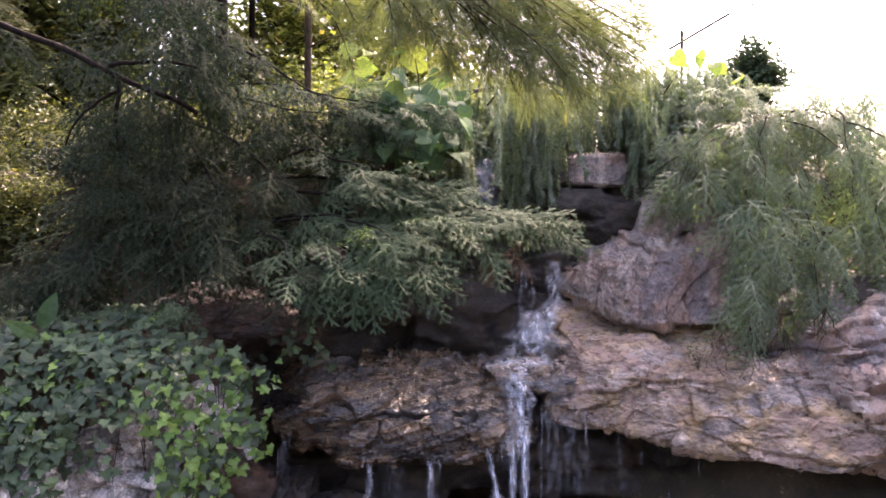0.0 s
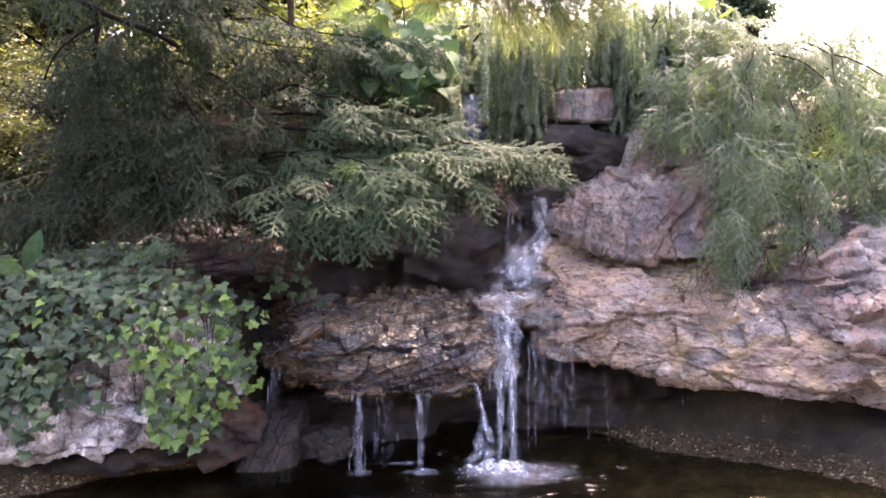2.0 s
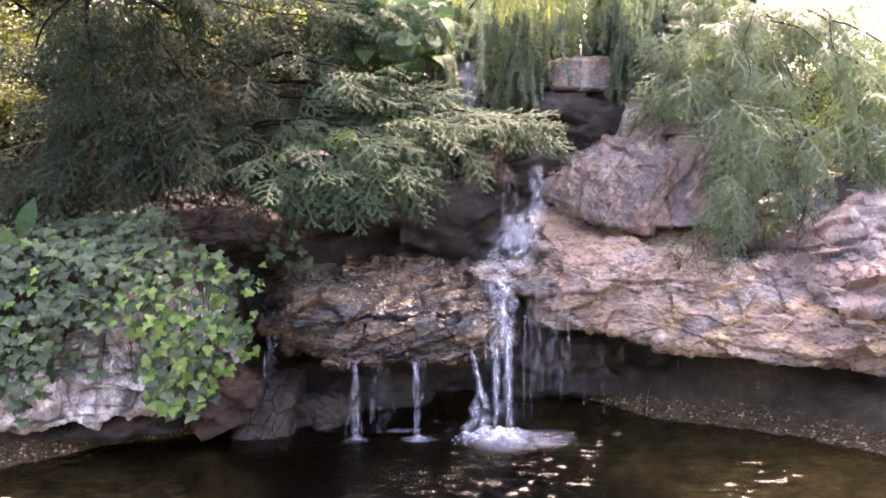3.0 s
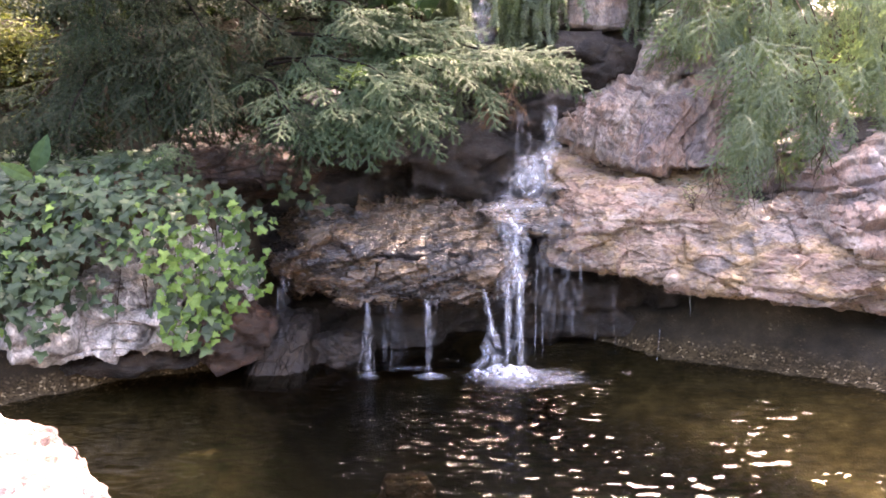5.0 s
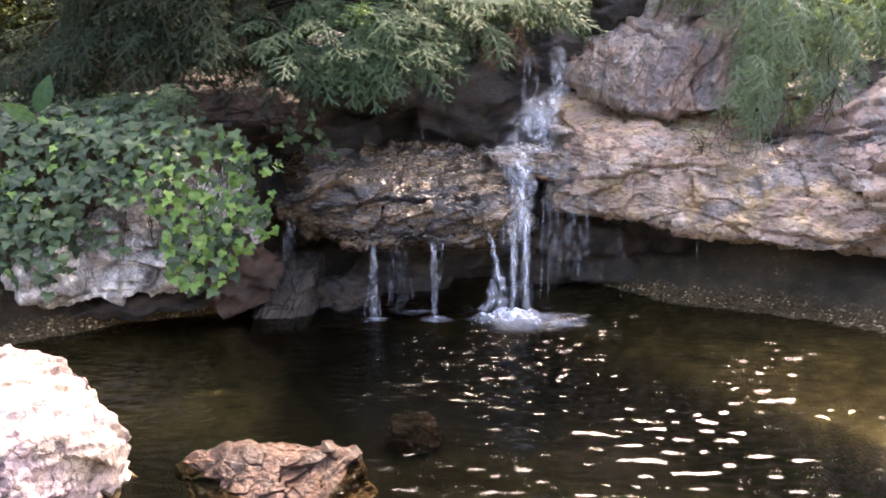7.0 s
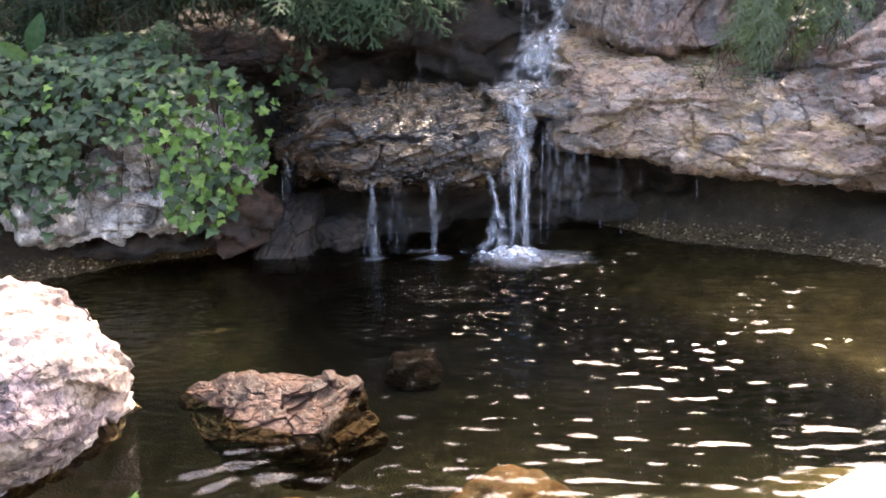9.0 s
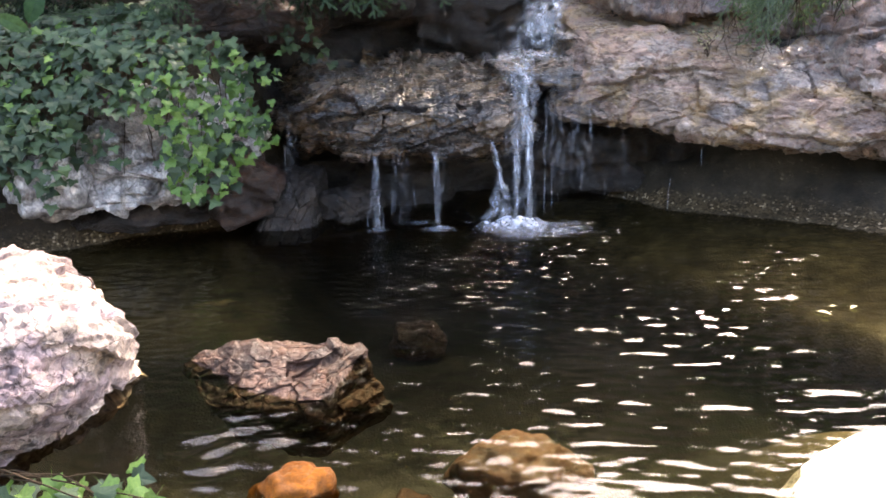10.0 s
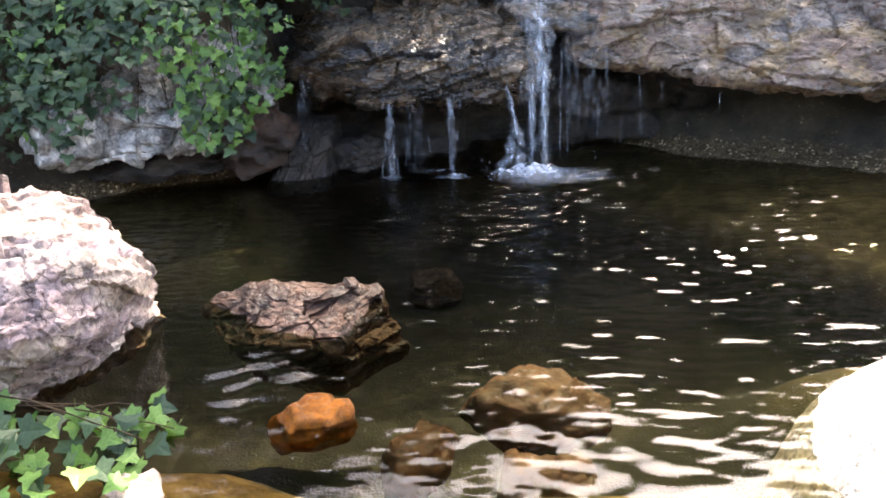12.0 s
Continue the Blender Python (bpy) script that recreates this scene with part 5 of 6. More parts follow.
def build_broadleaf():
    """The shrub with large heart-shaped leaves at the top of the falls."""
    plant = empty("broadleaf_shrub", (0, 0, 0), "shrub with large heart-shaped yellow-green leaves lit from behind", "shrub")
    rnd = random.Random(25)
    for k in range(9):
        a = Vector((-0.2 + 0.1 * rnd.uniform(-1, 1), 4.95, 1.5))
        b = Vector((rnd.uniform(-0.6, 0.1), rnd.uniform(4.4, 4.7), rnd.uniform(2.0, 2.4)))
        limb("stem", arc(a, b, 0.05, 9, 0.04, k), 0.008, 0.003, TWIG, plant)
    for k in range(120):
        x = rnd.gauss(-0.15, 0.2)
        z = rnd.gauss(2.08, 0.14)
        if z < 1.84 or x > 0.14 or x < -0.7:
            continue
        y = 4.4 + rnd.uniform(-0.12, 0.3) + 0.4 * (z - 1.9)
        m = leaf_pose((x, y, z), (0.1, -0.9, 0.4), (rnd.uniform(-0.6, 0.6), -0.5, -0.7), rnd.uniform(0.1, 0.17), rnd)
        shared("leaf", rnd.choice(HEART_LEAF), m, plant)
    for x, y, z, size in ((-0.2, 4.25, 2.0, 0.13), (-0.06, 4.2, 1.96, 0.14), (0.1, 4.2, 2.05, 0.13), (-0.14, 4.15, 1.95, 0.13), (-0.28, 4.3, 2.06, 0.12), (0.02, 4.3, 2.1, 0.13), (-0.15, 4.35, 2.16, 0.12), (0.12, 4.35, 2.14, 0.11), (0.06, 4.22, 1.95, 0.12)):
        m = leaf_pose((x, y, z), (0.0, -0.95, 0.5), (rnd.uniform(-0.3, 0.3), -0.2, -0.95), size, rnd)
        shared("leaf", rnd.choice(HEART_LEAF), m, plant)
    for x, y, z, size in ((-0.58, 4.6, 2.47, 0.13), (-0.5, 4.62, 2.4, 0.13), (-0.57, 4.66, 2.36, 0.11), (-0.3, 4.7, 2.36, 0.1), (-0.05, 4.7, 2.3, 0.1), (0.05, 4.6, 2.2, 0.1), (-0.42, 4.7, 2.5, 0.1)):
        shared("leaf", rnd.choice(VINE_LEAF), leaf_pose((x, y, z), (0.1, -0.8, 0.5), (0.5, -0.3, -0.6), size, rnd), plant)
    vine = empty("vine", (0, 0, 0), "thin vine with a few round yellow-green leaves against the sky", "vine")
    limb("stem", arc((1.3, 4.85, 2.2), (1.75, 4.7, 2.25), 0.25, 12, 0.04, 2), 0.005, 0.002, TWIG, vine)
    for at, size in [((1.72, 4.69, 2.33), 0.09), ((1.58, 4.72, 2.44), 0.1), ((1.5, 4.74, 2.5), 0.12), ((1.36, 4.78, 2.5), 0.12), ((1.44, 4.76, 2.47), 0.09), ((1.62, 4.72, 2.42), 0.08)]:
        shared("leaf", rnd.choice(VINE_LEAF), leaf_pose(at, (0.1, -0.8, 0.5), (0.5, -0.2, -0.7), size, rnd), vine)


def build_hosta():
    plant = empty("broad_leaf_plant", (-1.86, 3.66, 0.96), "pair of long pointed green leaves rising from the ivy", "plant")
    for way, size, lift in (((0.25, -0.15, 1.0), 0.19, 0.05), ((-0.7, -0.3, 0.35), 0.16, 0.02)):
        rnd = random.Random(3)
        me = leaf_mesh("leaf", OVAL_SHAPE, BROAD, 0.35, 0.2, 0.5)
        shared("leaf", me, leaf_pose((0, 0, lift), (0.2, -0.9, 0.3), way, size, rnd), plant)


# ---- pine ----
def tuft_mesh(seed):
    """A brush of long pine needles at the end of a twig, along +x."""
    rng = np.random.RandomState(seed)
    verts, faces = [], []
    for i in range(54):
        s = rng.uniform(-0.1, 0.0)
        th, cone = rng.uniform(0, 2 * math.pi), math.radians(rng.uniform(18, 78))
        d = np.array([math.cos(cone), math.sin(cone) * math.cos(th), math.sin(cone) * math.sin(th)])
        ln = rng.uniform(0.075, 0.115)
        u = np.cross(d, rng.normal(0, 1, 3))
        u *= 0.0009 / (np.linalg.norm(u) + 1e-9)
        p = np.array([s, 0, 0])
        q = p + d * ln + np.array([0.01, 0, 0])
        n = len(verts)
        verts += [p - u, p + u, p + d * ln * 0.6 + u, p + d * ln * 0.6 - u, q]
        faces += [(n, n + 1, n + 2, n + 3), (n + 3, n + 2, n + 4)]
    me = bpy.data.meshes.new("needle_tuft")
    me.from_pydata([tuple(v) for v in verts], [], faces)
    me.materials.append(PINE)
    me.update()
    return me


def build_pine():
    """The pine whose long-needled branches hang into the top of the view."""
    tree = empty("pine_tree", (0, 0, 0), "pine with long pale needles on thin drooping branches", "tree")
    tufts = [tuft_mesh(900 + i) for i in range(4)]
    limb("trunk", arc((-2.7, 2.5, 0.1), (-2.6, 2.6, 4.2), 0, 14, 0.05, 2), 0.12, 0.08, BARK, tree, "dark scaly pine trunk")
    main = arc((-2.62, 2.58, 3.1), (0.1, 3.3, 2.55), 0.2, 18, 0.05, 4)
    limb("limb", main, 0.03, 0.01, BARK, tree)
    rnd = random.Random(35)
    tips = [(-0.35, 3.2, 2.3), (-0.28, 3.4, 2.38), (-0.18, 3.0, 2.27), (-0.08, 3.4, 2.36), (0.05, 3.0, 2.26), (0.1, 3.2, 2.34), (0.2, 3.4, 2.36), (0.28, 3.2, 2.2), (0.34, 3.0, 2.16), (0.42, 3.2, 2.3), (0.5, 3.3, 2.2), (0.3, 3.5, 2.4), (-0.2, 3.3, 2.22), (0.0, 3.3, 2.16), (0.15, 3.3, 2.2), (-0.1, 3.1, 2.3), (0.74, 3.0, 2.08), (0.55, 3.05, 1.98), (0.36, 3.1, 2.04), (0.62, 3.2, 2.2), (0.2, 3.1, 2.12), (0.02, 3.15, 2.2), (-0.15, 3.2, 2.25), (0.4, 3.3, 2.25), (0.1, 3.4, 2.28),
            (0.8, 3.3, 2.32), (-0.3, 3.3, 2.32), (0.3, 3.6, 2.4), (0.55, 3.5, 2.38), (-0.05, 3.5, 2.4), (0.5, 3.0, 2.2), (0.25, 3.0, 2.25), (0.7, 3.15, 2.3),
            # Higher tips out of view, added to darken what the pond mirrors.
            (0.9, 3.2, 2.6), (0.6, 2.9, 2.7), (0.2, 2.9, 2.75), (-0.3, 3.0, 2.7), (1.1, 3.4, 2.8), (0.4, 3.3, 2.9), (0.0, 3.6, 2.8), (0.8, 3.7, 2.9)]
    for k in range(22):
        tips.append((rnd.uniform(0.3, 0.85), rnd.uniform(3.0, 3.4), rnd.uniform(2.02, 2.34)))
    for k in range(18):
        x = rnd.uniform(-0.35, 0.68)
        tips.append((x, rnd.uniform(2.95, 3.5), 2.36 - 0.3 * rnd.random() - 0.12 * max(0.0, x)))
    for i, tip in enumerate(tips):
        a = main[11 + i % 7]
        path = arc(a, tip, 0.07, 14, 0.05, i)
        bough = limb("limb", path, 0.006, 0.002, TWIG, tree)
        for k in (0, 2, 4, 5, 6, 7):
            p = path[6 + k] if k < 7 else path[-1]
            d = (path[min(7 + k, 13)] - path[5 + k]).normalized()
            way = d + Vector((rnd.uniform(-0.6, 0.6), rnd.uniform(-0.6, 0.6), rnd.uniform(-0.5, 0.35)))
            if k > 5:
                way = d
            reach = 0.06 if k > 5 else rnd.uniform(0.06, 0.16)
            if k % 2 == 0 and k < 6:
                limb("twig", [p, p + way.normalized() * reach * 0.5 + Vector((0, 0, 0.006)), p + way.normalized() * reach], 0.0028, 0.0014, TWIG, bough)
            shared("needle_tuft", rnd.choice(tufts), aim(p + way.normalized() * reach, way, rnd.uniform(0, 360), rnd.uniform(0.75, 1.05) * (1.35 if k > 5 else 1.0)), bough)


# ---- trees and shrubs behind ----
def leafy(name, at, size, count, leaf, mat, seed, label, category, clump=0.16, trunk=0.05, clumps=60, hollow=0.55):
    """A tree or shrub: trunk, limbs and a crown of many small leaves in uneven clumps with gaps."""
    rnd = random.Random(seed)
    plant = empty(name, at, label, category)
    sx, sy, sz = size
    base = Vector((0, 0, 0))
    if trunk:
        limb("trunk", arc(base, (rnd.uniform(-0.1, 0.1), 0, sz * 1.7), 0, 10, 0.06, seed), trunk, trunk * 0.3, BARK, plant)
    shape = [Vector(p) for p in ((0, 0, 0), (0.45, 0.27, 0.06), (1, 0, -0.1), (0.45, -0.27, 0.06))]
    tris = [(0, 2, 1), (0, 3, 2)]
    verts, faces = [], []
    for c in range(clumps):
        d = Vector((rnd.gauss(0, 1), rnd.gauss(0, 1), rnd.gauss(0, 1))).normalized() * rnd.uniform(hollow, 1.0)
        mid = Vector((d.x * sx, d.y * sy, sz + d.z * sz * 0.95))
        if c % 4 == 0 and trunk:
            limb("limb", arc((0, 0, max(0.1, mid.z * 0.55)), mid, 0.05, 7, 0.05, c), trunk * 0.3, 0.004, BARK, plant)
        for _ in range(count // clumps):
            p = mid + Vector((rnd.gauss(0, clump), rnd.gauss(0, clump), rnd.gauss(0, clump * 0.6)))
            m = leaf_pose(p, (0, -0.3, 0.9), (rnd.uniform(-1, 1), rnd.uniform(-1, 1), -0.5), leaf * rnd.uniform(0.6, 1.2), rnd)
            n = len(verts)
            verts += [m @ v for v in shape]
            faces += [(n + a, n + b, n + e) for a, b, e in tris]
    crown = mesh_object("crown", verts, faces, mat, plant, smooth=False)
    crown["kind"] = "stuff"
    return plant


def build_background():
    leafy("boxwood_shrub", (-2.75, 5.35, 1.3), (0.8, 0.4, 0.5), 16000, 0.034, SHRUB, 1, "dense small-leaved shrub with sunlit yellowish flecks", "shrub", 0.1, 0.03, 110, 0.2)
    leafy("boxwood_shrub", (-1.9, 5.6, 1.4), (0.6, 0.4, 0.5), 12000, 0.034, SHRUB, 2, "dense small-leaved shrub with sunlit yellowish flecks", "shrub", 0.1, 0.03, 90, 0.2)
    leafy("boxwood_shrub", (-2.6, 4.8, 0.95), (0.5, 0.25, 0.42), 9000, 0.032, SHRUB, 9, "dense small-leaved shrub with sunlit yellowish flecks", "shrub", 0.09, 0.02, 80, 0.2)
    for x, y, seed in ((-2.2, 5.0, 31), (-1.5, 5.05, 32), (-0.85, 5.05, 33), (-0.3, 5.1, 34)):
        leafy("low_shrub", (x, y, 1.62), (0.42, 0.2, 0.24), 3600, 0.04, UNDER, seed, "low shrub coloured dark for the shade under the hemlock", "shrub", 0.08, 0.015, 50, 0.2)
    for x, y, seed in ((-3.3, 5.9, 41), (-2.5, 6.0, 42), (-1.7, 5.9, 43), (-1.0, 5.8, 44), (-0.4, 5.7, 45)):
        leafy("low_shrub", (x, y, 1.82), (0.5, 0.2, 0.3), 3400, 0.045, SHRUB, seed, "low olive shrub behind the hemlock", "shrub", 0.09, 0.015, 50, 0.2)
    # Added filler, coloured dark to stand for the hemlock's shaded inside.
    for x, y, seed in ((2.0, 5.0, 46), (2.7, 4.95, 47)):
        leafy("low_shrub", (x, y, 1.35), (0.42, 0.14, 0.36), 5000, 0.045, UNDER, seed, "low filler shrub coloured dark for the shade behind the weeping hemlock", "shrub", 0.08, 0.015, 60, 0.1)
    leafy("boxwood_shrub", (-2.65, 4.62, 1.3), (0.55, 0.14, 0.3), 6000, 0.032, SHRUB, 48, "dense small-leaved shrub with sunlit yellowish flecks", "shrub", 0.07, 0.015, 60, 0.1)
    # Added backdrop over gaps of sky; its bright leaf imitates sunlight.
    leafy("hedge", (-4.2, 10.5, 1.2), (3.6, 0.7, 1.15), 12000, 0.17, DISTANT, 51, "tall olive hedge added to fill sky gaps, coloured as if sunlit", "hedge", 0.35, 0.06, 150, 0.1)
    leafy("boxwood_shrub", (-3.0, 4.75, 0.95), (0.45, 0.25, 0.45), 8000, 0.032, SHRUB, 19, "dense small-leaved shrub with sunlit yellowish flecks", "shrub", 0.09, 0.02, 70, 0.2)
    # Unseen hedges behind the camera, added to cut the frontal sky light.
    for x, y, wide in ((-3.6, -4.2, 2.4), (0.2, -4.8, 2.4), (4.0, -4.2, 2.4)):
        leafy("hedge", (x, y, 0.0), (wide, 0.6, 2.0), 9000, 0.2, SHADE_TIP, 61 + int(x), "tall dark green hedge, unseen, added to dim the light from behind", "hedge", 0.3, 0.06, 160, 0.1)
    leafy("broadleaf_tree", (-3.0, 7.0, 1.6), (1.2, 0.7, 1.6), 14000, 0.075, SHRUB, 23, "tree in shade with olive and brownish leaves", "tree", 0.22, 0.07, 130, 0.1)
    leafy("broadleaf_tree", (-4.4, 7.6, 1.6), (1.6, 1.2, 1.9), 16000, 0.1, SHRUB, 3, "tree in shade with olive and brownish leaves", "tree", 0.28, 0.09, 130, 0.2)
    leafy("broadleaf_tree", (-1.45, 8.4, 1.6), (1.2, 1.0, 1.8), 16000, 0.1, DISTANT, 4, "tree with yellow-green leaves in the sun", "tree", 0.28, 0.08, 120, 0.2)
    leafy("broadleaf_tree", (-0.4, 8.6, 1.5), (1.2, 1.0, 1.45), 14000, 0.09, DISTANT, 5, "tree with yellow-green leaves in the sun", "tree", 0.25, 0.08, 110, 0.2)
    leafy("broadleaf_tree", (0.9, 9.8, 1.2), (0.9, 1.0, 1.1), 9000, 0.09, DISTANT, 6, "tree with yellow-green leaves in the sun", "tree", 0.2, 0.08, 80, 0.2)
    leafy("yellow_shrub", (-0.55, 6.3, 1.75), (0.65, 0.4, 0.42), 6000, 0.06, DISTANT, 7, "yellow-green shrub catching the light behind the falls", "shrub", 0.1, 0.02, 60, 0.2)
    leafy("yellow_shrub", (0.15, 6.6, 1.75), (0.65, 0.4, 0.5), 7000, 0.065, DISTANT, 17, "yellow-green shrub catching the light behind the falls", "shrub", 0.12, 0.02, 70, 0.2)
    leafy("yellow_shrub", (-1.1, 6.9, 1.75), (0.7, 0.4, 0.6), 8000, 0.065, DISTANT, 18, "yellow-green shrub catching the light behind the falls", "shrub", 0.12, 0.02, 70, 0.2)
    leafy("dark_shrub", (2.13, 5.6, 2.17), (0.2, 0.18, 0.3), 12000, 0.04, SHADE_TIP, 8, "dark rounded shrub against the white sky", "shrub", 0.06, 0.02, 80, 0.0)
    pole = empty("slim_tree", (-1.0, 6.0, 1.7), "straight slim dark tree trunk among yellow foliage", "tree")
    limb("trunk", arc((0, 0, 0), (0.0, 0, 2.4), 0, 12, 0.015, 5), 0.03, 0.025, TWIG, pole)
    for k in range(6):
        z = 0.5 + 0.3 * k
        limb("limb", arc((0, 0, z), (0.5 * (-1) ** k, -0.1, z + 0.12), 0.03, 7, 0.04, k), 0.007, 0.003, TWIG, pole)
    bare = empty("bare_tree", (2.6, 6.5, 1.7), "bare thin branches against the white sky", "tree")
    limb("trunk", arc((0, 0, 0), (-0.2, 0, 1.9), 0, 12, 0.08, 5), 0.014, 0.004, BARK, bare)
    for k in range(5):
        z = 0.9 + 0.16 * k
        limb("limb", arc((-0.12, 0, z), (0.4 * (-1) ** k, -0.1, z + 0.45), 0.03, 8, 0.08, k + 20), 0.006, 0.002, BARK, bare)
    post = empty("wooden_post", (1.63, 5.5, 1.75), "weathered dark post with a slanting beam against the sky", "post")
    for a, b, r in [((0, 0, 0), (0, 0, 1.06), 0.011), ((-0.09, 0, 0.93), (0.36, 0.1, 1.2), 0.009)]:
        v, f = tube([a, tuple((p + q) / 2 for p, q in zip(a, b)), b], [r] * 3, 6)
        mesh_object("beam", v, f, BARK, post)


# ---- falling water ----
def thread(rnd, lip, drop, throw, width, thick):
    """One wavering rope of falling water, flattened, thinning and swelling on its way."""
    n = 22
    path, radii = [], []
    drift = rnd.uniform(-0.03, 0.03)
    swing = rnd.uniform(0, 50)
    x0 = lip[0] + rnd.uniform(-0.5, 0.5) * width
    s = rnd.uniform(0, 0.7) if rnd.random() < 0.75 else 0.0
    e = min(1.0, s + rnd.uniform(0.12, 0.5)) if rnd.random() < 0.75 else 1.0
    for i in range(n):
        t = s + (e - s) * i / (n - 1)
        path.append(Vector((x0 + drift * t + min(0.045, 9 * thick) * t * noise.noise(Vector((swing, t * 4, 0))) + 0.003 * noise.noise(Vector((swing, t * 12, 7))), lip[1] - throw * math.sqrt(t) + rnd.uniform(-0.003, 0.003), lip[2] - drop * t)))
        radii.append(thick * (0.75 + 0.9 * noise.noise(Vector((swing, t * 6, 3)))) * (0.35 + 0.65 * math.sin(math.pi * min(1, 0.06 + 0.9 * i / (n - 1)))))
    return tube(path, [max(0.0008, r) for r in radii], 7)


def drops(rnd, count, spot):
    verts, faces = [], []
    for _ in range(count):
        c, r = spot(rnd)
        n = len(verts)
        st = rnd.uniform(1.0, 2.6)
        verts += [c + Vector(d) * r for d in ((1, 0, 0), (-1, 0, 0), (0, 1, 0), (0, -1, 0), (0, 0, st), (0, 0, -st))]
        faces += [(n + a, n + b, n + e) for a, b, e in ((0, 2, 4), (2, 1, 4), (1, 3, 4), (3, 0, 4), (2, 0, 5), (1, 2, 5), (3, 1, 5), (0, 3, 5))]
    return verts, faces


def foam_patch(rnd, at, rx, ry, high, full=1.0):
    """Churned white water: an uneven low heap that thins out towards a ragged edge."""
    n = 40
    verts, faces, body = [], [], []
    seed = rnd.uniform(0, 99)
    for j in range(n):
        for i in range(n):
            u, v = 2 * i / (n - 1) - 1, 2 * j / (n - 1) - 1
            q = math.hypot(u, v) + 0.35 * noise.noise(Vector((u * 2.5 + seed, v * 2.5, 9)))
            lump = noise.noise(Vector((u * 3 + seed, v * 3, 0))) * 0.6 + noise.noise(Vector((u * 7 + seed, v * 7, 4))) * 0.2
            z = max(0.0, 1 - q * q) * high * (0.55 + 0.9 * lump) + 0.006 * max(0.0, 1 - q)
            verts.append((at[0] + u * rx, at[1] + v * ry, at[2] + max(-0.004, z)))
            body.append(full * smooth(0.95, 0.25, q) * (0.7 + 0.7 * lump) if q < 0.95 else 0.0)
    for j in range(n - 1):
        for i in range(n - 1):
            a = j * n + i
            if max(body[a], body[a + 1], body[a + n], body[a + n + 1]) > 0.01:
                faces.append((a, a + 1, a + n + 1, a + n))
    return verts, faces, body


def sheet(rnd, lip, drop, throw, top, low, drift, ragged, seed):
    """One thin sheet of falling water, widening or narrowing, thin and torn at its edges."""
    nu, nv = 18, 44
    verts, faces, body = [], [], []
    for j in range(nv):
        t = j / (nv - 1)
        half = (top + (low - top) * t) / 2
        sway = 0.02 * t * noise.noise(Vector((seed, t * 3, 11)))
        for i in range(nu):
            u = 2 * i / (nu - 1) - 1
            k = noise.noise(Vector((u * 2.5 + seed, t * 5, seed)))
            x = lip[0] + drift * t ** 0.6 + sway + half * u * (1 + ragged * noise.noise(Vector((seed, t * 6, 3 + (1 if u > 0 else -1)))))
            y = lip[1] - throw * math.sqrt(t) + 0.025 * k - 0.03 * (1 - u * u)
            verts.append((x, y, lip[2] - drop * t + 0.01 * k))
            torn = 0.8 + 0.9 * noise.noise(Vector((u * 3.5 + seed, t * 7, 5)))
            body.append(max(0.0, (1 - abs(u) ** 2.5) * min(1.0, t * 9 + 0.35) * min(1.0, (1 - t) * 7 + 0.25) * torn))
    for j in range(nv - 1):
        for i in range(nu - 1):
            a = j * nu + i
            faces.append((a, a + 1, a + nu + 1, a + nu))
    return verts, faces, body


def water_part(name, built, mat, parent, label=""):
    """A piece of moving water; body says how full of air it is at each corner."""
    verts, faces, *body = built
    ob = mesh_object(name, verts, faces, mat, parent, label)
    layer = ob.data.attributes.new("body", "FLOAT", "POINT")
    layer.data.foreach_set("value", body[0] if body else [1.0] * len(verts))
    return ob


